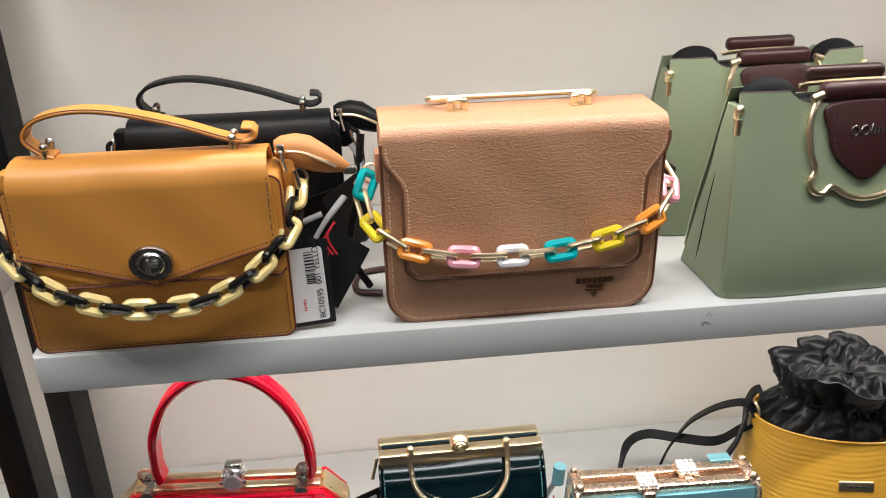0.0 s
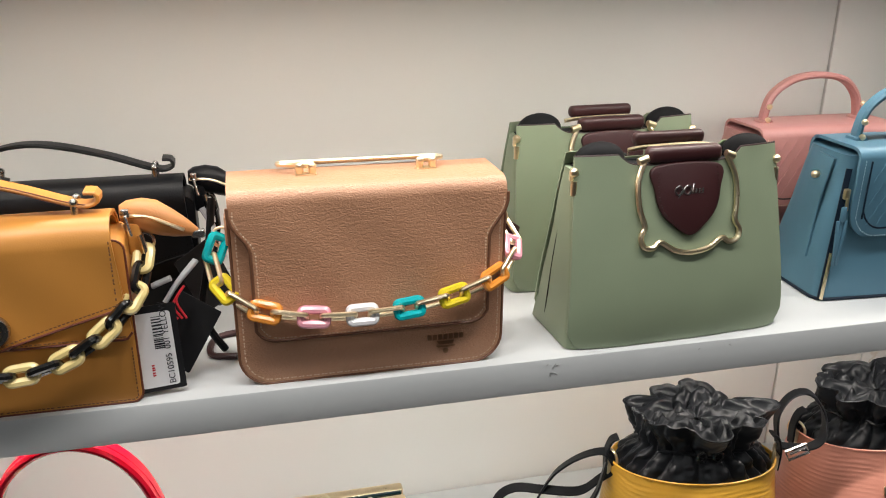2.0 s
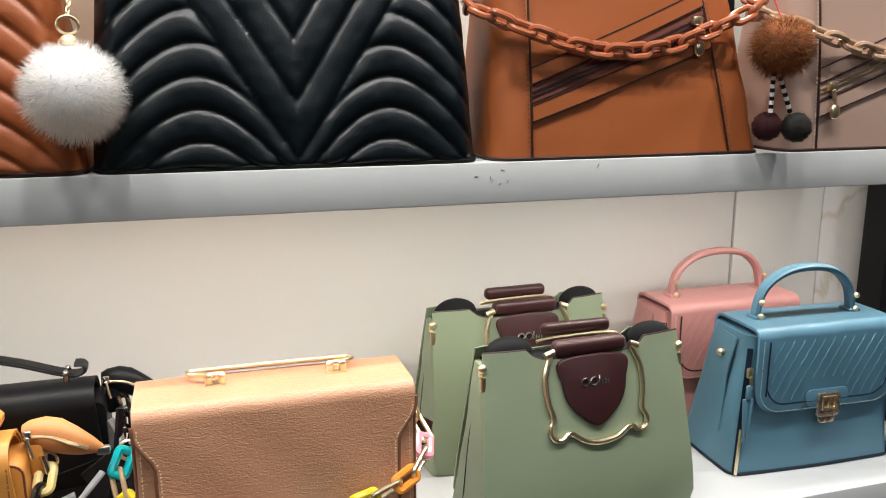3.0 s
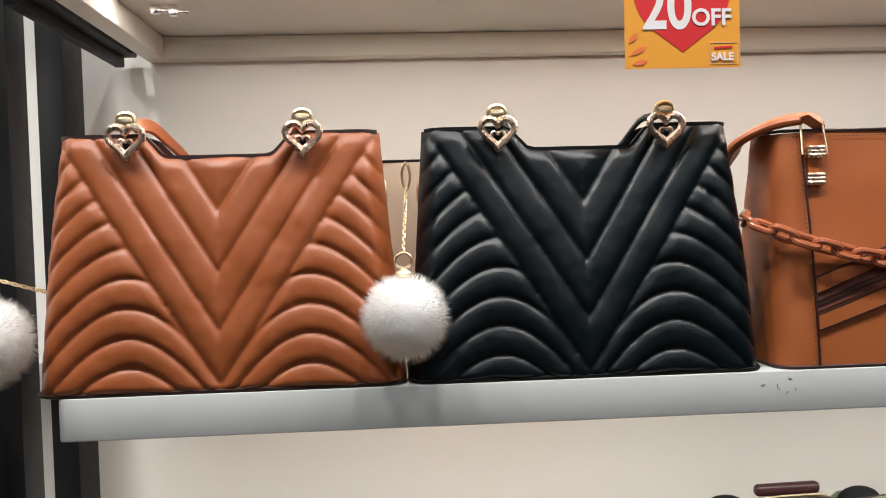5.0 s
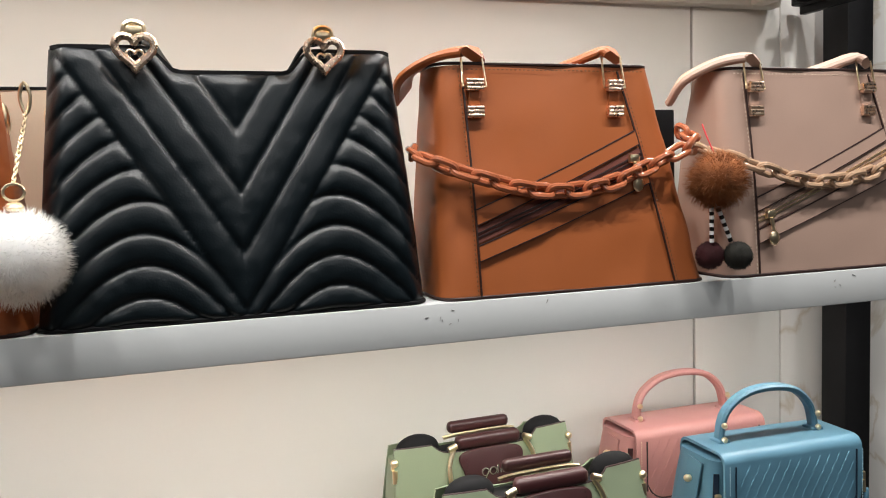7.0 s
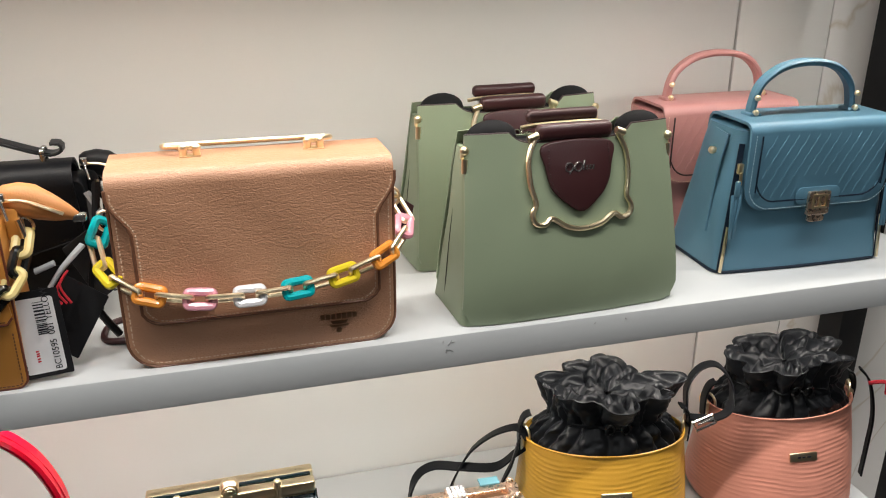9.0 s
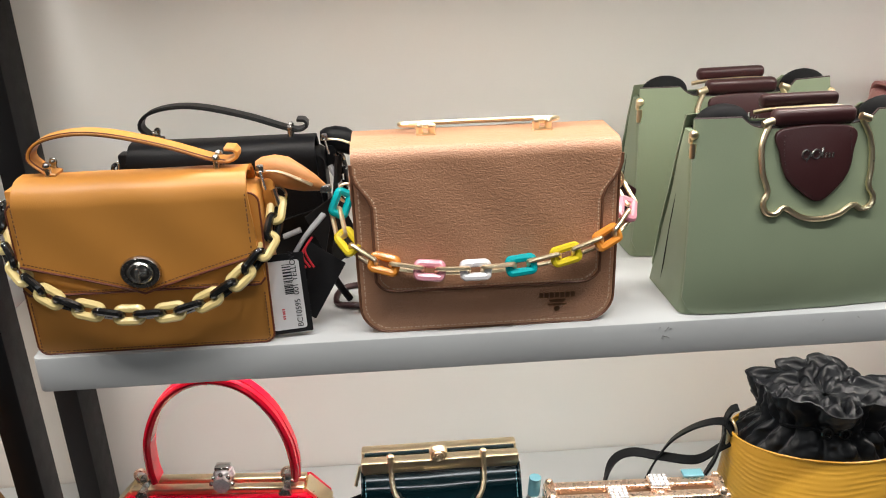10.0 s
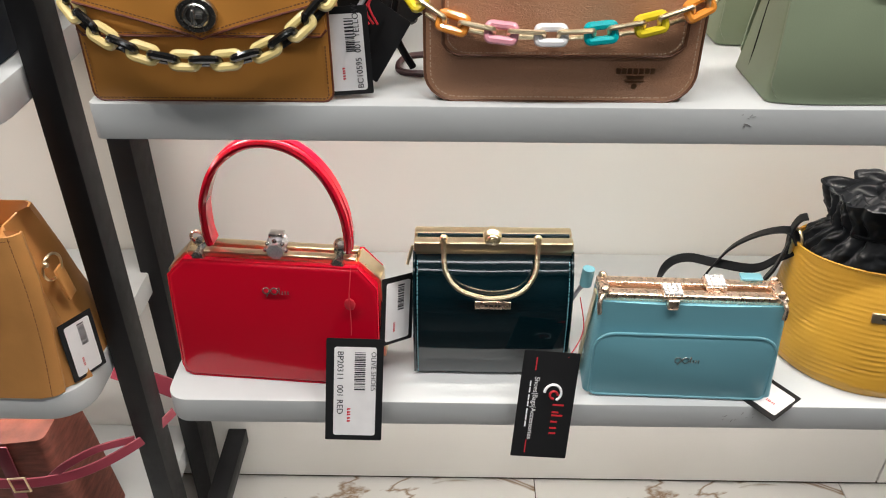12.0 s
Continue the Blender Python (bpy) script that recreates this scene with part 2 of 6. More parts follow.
def curve_points(ctrl, n=40, closed=False):
    """Catmull-Rom through the given points, spaced evenly along its length."""
    p = [Vector(c) for c in ctrl]
    k = len(p)
    dense = []
    spans = k if closed else k - 1
    for i in range(spans):
        a, b, c, d = (p[(i - 1) % k], p[i], p[(i + 1) % k], p[(i + 2) % k]) if closed else (p[max(i - 1, 0)], p[i], p[i + 1], p[min(i + 2, k - 1)])
        for j in range(24):
            t = j / 24
            dense.append(0.5 * (2 * b + (c - a) * t + (2 * a - 5 * b + 4 * c - d) * t * t + (3 * b - a - 3 * c + d) * t ** 3))
    dense.append(p[0].copy() if closed else p[-1].copy())
    s = [0.0]
    for q, r in zip(dense, dense[1:]):
        s.append(s[-1] + (r - q).length)
    out, j = [], 0
    m = n if closed else n - 1
    for i in range(n):
        want = s[-1] * i / m
        while j < len(s) - 2 and s[j + 1] < want:
            j += 1
        f = (want - s[j]) / max(s[j + 1] - s[j], 1e-9)
        out.append(dense[j].lerp(dense[j + 1], f))
    return out


def sweep(points, section, closed=False, side=None, scale=None, cap=True):
    """A section (u along the side, v across it) carried along the points."""
    bm = bmesh.new()
    n = len(points)
    rings, prev = [], None
    for i, p in enumerate(points):
        a = points[(i - 1) % n] if closed else points[max(i - 1, 0)]
        b = points[(i + 1) % n] if closed else points[min(i + 1, n - 1)]
        t = (b - a).normalized()
        if side is not None:
            u = Vector(side) - t * t.dot(Vector(side))
        elif prev is None:
            u = t.cross(Vector((0.13, 0.9, 0.41)))
        else:
            u = prev - t * t.dot(prev)
        u.normalize()
        prev = u
        v = t.cross(u)
        k = scale[i] if scale else 1.0
        rings.append([bm.verts.new(p + u * (x * k) + v * (y * k)) for x, y in section])
    m = len(section)
    for i in range(n if closed else n - 1):
        r, q = rings[i], rings[(i + 1) % n]
        for j in range(m):
            bm.faces.new((r[j], r[(j + 1) % m], q[(j + 1) % m], q[j]))
    if not closed and cap:
        bm.faces.new(rings[0][::-1])
        bm.faces.new(rings[-1])
    return bm


def circle(r, n=8):
    return [(r * math.cos(2 * math.pi * i / n), r * math.sin(2 * math.pi * i / n)) for i in range(n)]


def tube(ctrl, r, n=30, seg=8, closed=False, smooth=True):
    pts = curve_points(ctrl, n, closed) if smooth else [Vector(c) for c in ctrl]
    return sweep(pts, circle(r, seg), closed)


def strap(ctrl, width, thick, side, n=36, closed=False, scale=None):
    w, t, b = width / 2, thick / 2, thick * 0.35
    sec = [(w, -t + b), (w, t - b), (w - b, t), (-w + b, t), (-w, t - b), (-w, -t + b), (-w + b, -t), (w - b, -t)]
    return sweep(curve_points(ctrl, n, closed), sec, closed, side, scale)


def plate(outline, thick, bevel=0.0015, y=0.0, seg=2):
    """A flat piece with the outline (x, z), its face at y and its back at y + thick."""
    bm = bmesh.new()
    f = bm.faces.new([bm.verts.new((a, y, c)) for a, c in outline])
    r = bmesh.ops.extrude_face_region(bm, geom=[f])
    for v in r["geom"]:
        if isinstance(v, bmesh.types.BMVert):
            v.co.y = y + thick
    bmesh.ops.recalc_face_normals(bm, faces=bm.faces[:])
    if bevel:
        edges = [e for e in bm.edges if abs(e.verts[0].co.y - e.verts[1].co.y) < 1e-7 and e.verts[0].co.y < y + thick / 2]
        bmesh.ops.bevel(bm, geom=edges, offset=bevel, segments=seg, affect="EDGES", profile=0.5)
    return bm


def rounded(x0, x1, z0, z1, r, k=6, corners=(1, 1, 1, 1)):
    """A rectangle with round corners: lower left, lower right, upper right, upper left."""
    out = []
    for (cx, cz, a0), c in zip(((x0, z0, 180), (x1, z0, 270), (x1, z1, 0), (x0, z1, 90)), corners):
        q = r * c
        sx, sz = (1 if cx == x0 else -1), (1 if cz == z0 else -1)
        if q <= 0:
            out.append((cx, cz))
            continue
        for i in range(k + 1):
            a = radians(a0 + 90 * i / k)
            out.append((cx + sx * q + q * math.cos(a), cz + sz * q + q * math.sin(a)))
    return out


def ring(x0, x1, y0, y1, z, r, k=4, mid=6, belly=0.0):
    """A level rounded rectangle; belly swells its long sides."""
    pts = []
    r = min(r, (x1 - x0) * 0.49, (y1 - y0) * 0.49)
    for cx, cy, a0, dx in ((x0 + r, y0 + r, 180, 1), (x1 - r, y0 + r, 270, 0), (x1 - r, y1 - r, 0, -1), (x0 + r, y1 - r, 90, 0)):
        for i in range(k + 1):
            a = radians(a0 + 90 * i / k)
            pts.append(Vector((cx + r * math.cos(a), cy + r * math.sin(a), z)))
        if dx:
            a, b = (x0 + r, x1 - r) if dx == 1 else (x1 - r, x0 + r)
            y = y0 if dx == 1 else y1
            for i in range(1, mid):
                f = i / mid
                pts.append(Vector((a + (b - a) * f, y - dx * belly * math.sin(math.pi * f), z)))
    return pts


def loft(rings, cap=True, wob=0.0, wob_scale=14.0, seed=0.0):
    bm = bmesh.new()
    vs = []
    for r in rings:
        row = []
        for p in r:
            q = Vector(p)
            if wob:
                q += noise.noise_vector(q * wob_scale + Vector((seed, seed * 2, 0))) * wob
            row.append(bm.verts.new(q))
        vs.append(row)
    m = len(vs[0])
    for a, b in zip(vs, vs[1:]):
        for j in range(m):
            bm.faces.new((a[j], a[(j + 1) % m], b[(j + 1) % m], b[j]))
    if cap:
        bm.faces.new(vs[0][::-1])
        bm.faces.new(vs[-1])
    return bm


def lathe(profile, n=32, at=(0, 0, 0)):
    return loft([[Vector((at[0] + r * math.cos(2 * math.pi * i / n), at[1] + r * math.sin(2 * math.pi * i / n), at[2] + z)) for i in range(n)] for r, z in profile])


def ball(r, at=(0, 0, 0), u=12, v=8, sq=(1, 1, 1)):
    bm = bmesh.new()
    bmesh.ops.create_uvsphere(bm, u_segments=u, v_segments=v, radius=r)
    for w in bm.verts:
        w.co = Vector((w.co.x * sq[0] + at[0], w.co.y * sq[1] + at[1], w.co.z * sq[2] + at[2]))
    return bm


def rod(a, b, r, n=10):
    return sweep([Vector(a), Vector(b)], circle(r, n))


def stitches(paths, step=0.0042, length=0.003, width=0.0011, lift=(0, -0.0004, 0)):
    """Thread stitches along paths of (x, y, z)."""
    bm = bmesh.new()
    for path in paths:
        total = sum((Vector(b) - Vector(a)).length for a, b in zip(path, path[1:]))
        pts = []
        for a, b in zip(path, path[1:]):
            a, b = Vector(a), Vector(b)
            k = max(1, int((b - a).length / 0.0015))
            pts += [a.lerp(b, i / k) for i in range(k)]
        pts.append(Vector(path[-1]))
        n = max(2, int(total / step))
        for i in range(n):
            c = pts[int((i + 0.5) / n * (len(pts) - 1))]
            d = pts[min(len(pts) - 1, int((i + 0.5) / n * (len(pts) - 1)) + 1)] - c
            if d.length < 1e-7:
                continue
            d.normalize()
            s = d.cross(Vector((0, 1, 0)))
            s = (s if s.length > 0.1 else Vector((0, 0, 1))).normalized()
            up = s.cross(d).normalized()
            c = c + Vector(lift)
            q = []
            for e, h in ((-1, 0), (-0.5, 1), (0.5, 1), (1, 0)):
                for w in (-1, 1):
                    q.append(bm.verts.new(c + d * (e * length / 2) + s * (w * width / 2) + up * (0.0004 * (1 if up.y < 0 else -1) * h)))
            for k in (0, 2, 4):
                bm.faces.new((q[k], q[k + 1], q[k + 3], q[k + 2]))
    return bm


def link_shape(length, width, r, square=0.0, seg=8):
    """One chain link, long along x, lying in the xz plane."""
    a, b = length / 2 - r, width / 2 - r
    rad = b * (1 - square)
    pts = []
    for cx, cz, a0 in ((a - rad, b - rad, 0), (-a + rad, b - rad, 90), (-a + rad, -b + rad, 180), (a - rad, -b + rad, 270)):
        for i in range(5):
            t = radians(a0 + 22.5 * i)
            pts.append(Vector((cx + rad * math.cos(t), 0, cz + rad * math.sin(t))))
    keep = [p for i, p in enumerate(pts) if (p - pts[i - 1]).length > 1e-6]
    return sweep(keep, circle(r, seg), True, (0, 1, 0))


def chain(parent, ctrl, shapes, pitch, rolls=(-45, 45), name="link", tilt=0):
    """Links along a path; shapes repeat: (mesh object, material)."""
    pts = curve_points(ctrl, 240)
    total = sum((b - a).length for a, b in zip(pts, pts[1:]))
    n = max(2, round(total / pitch))
    for i in range(n):
        f = (i + 0.5) / n * (len(pts) - 1)
        j = min(int(f), len(pts) - 2)
        p = pts[j].lerp(pts[j + 1], f - j)
        t = (pts[min(j + 4, len(pts) - 1)] - pts[max(j - 3, 0)]).normalized()
        y = Vector((0, 1, 0))
        y = (y - t * t.dot(y))
        if y.length < 0.2:
            y = Vector((1, 0, 0)) - t * t.x
        y.normalize()
        z = t.cross(y)
        m = Matrix((t, y, z)).transposed().to_4x4()
        m.translation = p
        ob, material = shapes[i % len(shapes)]
        wiggle = 9 * math.sin(i * 2.7 + tilt)
        same(name, ob, m @ pose(0, 0, 0, rolls[i % 2] + wiggle), parent, material)


def hidden_mesh(bm, material):
    """A mesh holder for pieces that share it; the holder itself is taken away again."""
    ob = part("piece", bm, material)
    scene.collection.objects.unlink(ob)
    return ob


def text(parent, name, words, size, m, material, depth=0.0003, align="LEFT", bold=0.0):
    cu = bpy.data.curves.new(name, "FONT")
    cu.body, cu.size, cu.extrude, cu.align_x, cu.offset = words, size, depth, align, bold
    ob = bpy.data.objects.new(name, cu)
    scene.collection.objects.link(ob)
    bpy.context.view_layer.update()
    me = bpy.data.meshes.new_from_object(ob.evaluated_get(bpy.context.evaluated_depsgraph_get()))
    bpy.data.objects.remove(ob)
    bpy.data.curves.remove(cu)
    me.materials.clear()
    me.materials.append(material)
    out = new(name, me)
    out.parent = parent
    out.matrix_basis = m
    return out


FACING = pose(0, 0, 0, 90)  # lays writing into the xz plane, facing the aisle


def fur(radius, length, count, at, seed, thick=0.00045, sq=1.0):
    """Tapered hairs round a core."""
    rnd = random.Random(seed)
    verts, faces = [], []
    at = Vector(at)
    for i in range(count):
        z = 1 - 2 * (i + 0.5) / count
        a = i * 2.399963
        d = Vector((math.sqrt(1 - z * z) * math.cos(a), math.sqrt(1 - z * z) * math.sin(a), z))
        d = (d + Vector((rnd.gauss(0, 0.16), rnd.gauss(0, 0.16), rnd.gauss(0, 0.16) - 0.05))).normalized()
        u = d.orthogonal().normalized()
        v = d.cross(u)
        ln = length * rnd.uniform(0.6, 1.3)
        bend = (u * rnd.gauss(0, 0.25) + v * rnd.gauss(0, 0.25) + Vector((0, 0, -0.12))) * ln
        p0 = at + d * (radius - length)
        p1, p2 = p0 + d * ln * 0.6 + bend * 0.35, p0 + d * ln + bend
        k = len(verts)
        for p, w in ((p0, thick), (p1, thick * 0.75)):
            for j in range(3):
                t = 2.0944 * j
                q = p + (u * math.cos(t) + v * math.sin(t)) * w
                verts.append((q.x, q.y, q.z))
        verts.append(tuple(p2))
        for j in range(3):
            e = (j + 1) % 3
            faces += [(k + j, k + e, k + 3 + e, k + 3 + j), (k + 3 + j, k + 3 + e, k + 6)]
    return verts, faces


def pompom(name, parent, radius, length, count, at, seed, material, label=""):
    verts, faces = fur(radius, length, count, at, seed)
    me = bpy.data.meshes.new(name)
    me.from_pydata(verts, [], faces)
    core = ball(radius - length * 0.36, at, 72, 48) if material == FUR_WHITE else ball(radius - length * 0.36, at, 24, 16)
    bm = bmesh.new()
    bm.from_mesh(me)
    bpy.data.meshes.remove(me)
    fluff = part(name, bm, material, parent, label, 180)
    for v in core.verts:
        v.co += noise.noise_vector(v.co * 90) * radius * 0.025 + noise.noise_vector(v.co * 420) * radius * 0.022
    part("core", core, FUR_CORE if material == FUR_WHITE else material, fluff)
    return fluff

# ---- the room ----


def slab(name, x0, x1, y0, y1, z0, z1, material, r=0.0, parent=None, label=""):
    return part(name, rbox(x1 - x0, y1 - y0, z1 - z0, r, ((x0 + x1) / 2, (y0 + y1) / 2, (z0 + z1) / 2)), material, parent, label)


def structure(ob, label="", category=""):
    return tagged(ob, label, category, "", "structure")


back = structure(slab("wall_back", -2.2, 2.8, 0.345, 0.46, 0, 3.0, GROUT), "back wall behind the display panels", "wall")
for x0, x1, m in ((-2.2, 0.814, PANEL), (0.818, 0.98, PANEL), (0.982, 2.8, MARBLE)):
    p = slab("panel", x0, x1, 0.335, 0.3449, 0.012, 2.999, m, 0.0012, back)
# three unseen walls added to close the room, dark for the patent reflections
structure(slab("wall_left", -2.3, -2.2, -5.2, 0.46, 0, 3.0, UNSEEN_DARK), "unseen near-black side wall added to close the room", "wall")
structure(slab("wall_right", 2.8, 2.9, -5.2, 0.46, 0, 3.0, UNSEEN_DARK), "unseen near-black side wall added to close the room", "wall")
structure(slab("wall_front", -2.2, 2.8, -5.3, -5.2, 0, 3.0, UNSEEN_DARK), "unseen near-black wall added across the aisle", "wall")
structure(slab("ceiling", -2.3, 2.9, -5.3, 0.46, 3.0, 3.1, CEILING), "plain white shop ceiling", "ceiling")
floor = structure(slab("floor", -2.3, 2.9, -5.3, 0.46, -0.1, -0.003, GROUT), "white marble floor tiles along the wall, unseen aisle tiles kept dark", "floor")
tile = hidden_mesh(rbox(0.5985, 0.5985, 0.01, 0.0012), MARBLE_FLOOR)
# aisle tiles are out of view; their dark colour cuts bounce light
dark_tile = hidden_mesh(rbox(0.5985, 0.5985, 0.01, 0.0012), AISLE_DARK)
for i in range(8):
    for j in range(9):
        same("tile", tile if j == 0 else dark_tile, pose(-1.95 + 0.6 * i, 0.045 - 0.6 * j, -0.005), floor)

# ---- display rack: posts, brackets, shelves ----

for x, y, d in ((-0.4625, 0.1125, 0.045), (-0.478, 0.3015, 0.065), (1.01, 0.048, 0.05), (1.061, 0.28, 0.05)):
    wide = 0.032 if x < 0 else 0.05
    post = tagged(part("rack_post", rbox(wide, d, 2.6, 0.002, (0, 0, 1.3)), STEEL), "matt black rectangular steel rack upright", "post", "rack uprights")
    post.location = (x, y, 0)
for x in (-0.416, 1.0):
    rail = tagged(part("support_rail", rbox(0.034, 0.232, 0.034, 0.002), STEEL), "matt black steel rail fixed to the wall below the shelf", "rail", "rack rails")
    rail.location = (x, 0.218, 0.125)


def shelf(name, x0, x1, top, label, r=0.022):
    """A painted board with round front corners."""
    outline = rounded(x0, x1, 0.0, 0.333, r, 6, (1, 1, 0, 0))
    bm = bmesh.new()
    f = bm.faces.new([bm.verts.new((a, c, top - 0.039)) for a, c in outline])
    g = bmesh.ops.extrude_face_region(bm, geom=[f])
    for v in g["geom"]:
        if isinstance(v, bmesh.types.BMVert):
            v.co.z = top
    bmesh.ops.recalc_face_normals(bm, faces=bm.faces[:])
    edges = [e for e in bm.edges if abs(e.verts[0].co.z - e.verts[1].co.z) < 1e-7]
    bmesh.ops.bevel(bm, geom=edges, offset=0.0016, segments=2, affect="EDGES", profile=0.5)
    return tagged(part(name, bm, PAINT), label, "shelf", "display shelves")


UP, MID, LOW = 1.359, 0.95, 0.549
shelves = {}
for z, r in ((UP, 0.008), (MID, 0.008), (LOW, 0.026)):
    shelves[z] = shelf("shelf", -0.376, 0.957, z, "pale grey painted shelf board with scuffed front edge", r)
for z in (MID, LOW, UP):
    shelf("shelf", -1.75, -0.482, z, "pale grey painted shelf board of the next bay", 0.05)

# scuffs and chips on the front edges
rnd = random.Random(4)


def scuffs(parent, x, z, n, spread):
    for _ in range(n):
        a = rnd.uniform(0, 3.1)
        ln = rnd.uniform(0.0015, 0.005)
        c = Vector((x + rnd.uniform(-spread, spread), -0.0004, z + rnd.uniform(-0.008, 0.008)))
        d = Vector((math.cos(a), 0, math.sin(a))) * ln
        part("scuff", sweep([c - d * 0.5, c + d * 0.2, c + d * 0.5], [(0.00028, -0.0002), (0.00028, 0.0002), (-0.00028, 0.0002), (-0.00028, -0.0002)]), SCUFF, parent)


scuffs(shelves[MID], 0.27, 0.937, 9, 0.008)
scuffs(shelves[UP], 0.285, 1.346, 6, 0.022)
scuffs(shelves[UP], 0.402, 1.352, 1, 0.002)
scuffs(shelves[UP], 0.78, 1.345, 4, 0.02)
scuffs(shelves[LOW], 0.345, 0.532, 9, 0.02)
scuffs(shelves[MID], 0.46, 0.943, 2, 0.02)

# board over the upper shelf with a frame of battens under it
top = thing("top_board", "cream painted top board with batten frame underneath", "board", 0, 0, 0)
slab("board", -0.376, 0.957, 0.0, 0.333, 1.753, 1.79, TOPPAINT, 0.0016, top)
slab("batten", -0.376, 0.957, 0.306, 0.3315, 1.7245, 1.7525, TOPPAINT, 0.0016, top)
slab("batten", -0.376, -0.351, 0.03, 0.3055, 1.7245, 1.7525, TOPPAINT, 0.0016, top)
slab("batten", 0.9, 0.925, 0.03, 0.3055, 1.7245, 1.7525, TOPPAINT, 0.0016, top)
for sx, x in ((1, -0.4), (-1, 1.0)):
    arm = part("bracket_arm", merge(rbox(0.024, 0.3, 0.012, 0.002, (0, 0.17, 0)), rbox(0.012, 0.3, 0.02, 0.002, (-0.01 * sx, 0.17, -0.008)), rod((0, 0.29, 0), (0.03 * sx, 0.29, 0), 0.006)), STEEL, top, "black steel bracket arm")
    arm.location = (x, 0, 1.735)
for z, host in ((1.753, top), (UP - 0.039, shelves[UP]), (MID - 0.039, shelves[MID]), (LOW - 0.039, shelves[LOW])):
    strip = slab("led_tape", -0.36, 0.94, 0.0915, 0.0985, z - 0.0004, z - 0.0001, PAPER, 0, host, "thin white LED tape")
    bm = bmesh.new()
    for i in range(52):
        bm = merge(bm, rbox(0.005, 0.0035, 0.0007, 0, (-0.35 + 0.025 * i, 0.095, z - 0.00085)))
    part("led_chips", bm, LED, strip)["kind"] = "stuff"
cable = tagged(part("cable_clip", merge(rbox(0.012, 0.01, 0.01, 0.003, (0, 0, 0)), rbox(0.01, 0.01, 0.014, 0.003, (0.018, 0.002, 0)), rod((-0.01, 0, 0), (0.034, 0.004, -0.002), 0.0025)), SILVER), "small clear plastic clip under the top board", "clip")
cable.location = (-0.318, 0.16, 1.7475)

# ---- hanging sale sign ----
sign = thing("sale_sign", "orange and red paper discount sign hanging over the shelf", "sign", 0.2, -0.012, 1.643, 0)
part("card", plate(rounded(-0.0535, 0.0535, 0, 0.15, 0.001, 2), 0.0006, 0), SIGN_ORANGE, sign)
drop = [(0, 0.0145)] + [(0.045 * math.sin(radians(a)), 0.071 - 0.045 * math.cos(radians(a)) * (1.02 if a < 90 or a > 270 else 1)) for a in range(40, 321, 10)]
part("drop_print", plate(drop, 0.0004, 0, -0.0005), SIGN_RED, sign, "red drop shape")
text(sign, "number", "20", 0.058, pose(-0.0375, -0.0007, 0.0365) @ FACING @ Matrix.Diagonal((0.8, 1, 1, 1)), SIGN_WHITE, 0.0002, "LEFT", 0.0012)
text(sign, "word", "OFF", 0.021, pose(0.0085, -0.0009, 0.0385) @ FACING, SIGN_WHITE, 0.0002, "LEFT", 0.0005)
text(sign, "percent", "%", 0.02, pose(0.014, -0.0009, 0.0625) @ FACING, SIGN_WHITE, 0.0002)
text(sign, "word", "SALE", 0.0098, pose(0.0262, -0.0009, 0.0065) @ FACING, SIGN_WHITE, 0.0002, "LEFT", 0.0003)
part("word_bar", plate([(0.029, 0.0165), (0.046, 0.0175), (0.046, 0.0195), (0.029, 0.0185)], 0.0003, 0, -0.0006), SIGN_RED, sign)
part("frame_line", merge(*[plate(o, 0.0003, 0, -0.0005) for o in (
    [(0.025, 0.003), (0.0505, 0.003), (0.0505, 0.0034), (0.025, 0.0034)], [(0.025, 0.0222), (0.0505, 0.0222), (0.0505, 0.0226), (0.025, 0.0226)],
    [(0.0246, 0.003), (0.025, 0.003), (0.025, 0.0226), (0.0246, 0.0226)], [(0.0505, 0.003), (0.0509, 0.003), (0.0509, 0.0226), (0.0505, 0.0226)])]), CREAM, sign)
for x, z, a, ln in ((-0.049, 0.012, 28, 0.017), (-0.047, 0.004, 12, 0.014), (-0.05, 0.023, 50, 0.012)):
    leaf = [(x + ln * u * math.cos(radians(a)) - w * math.sin(radians(a)), z + ln * u * math.sin(radians(a)) + w * math.cos(radians(a))) for u, w in ((0, 0), (0.3, -0.0022), (0.7, -0.0026), (1, 0), (0.7, 0.0022), (0.3, 0.002))]
    part("leaf_print", plate(leaf, 0.0003, 0, -0.0006), SIGN_PEACH, sign, "coral leaf shape")

# ---- parts shared by the bags ----


def lean(bm, k, y0=0.0):
    for v in bm.verts:
        v.co.y += y0 + k * v.co.z
    return bm


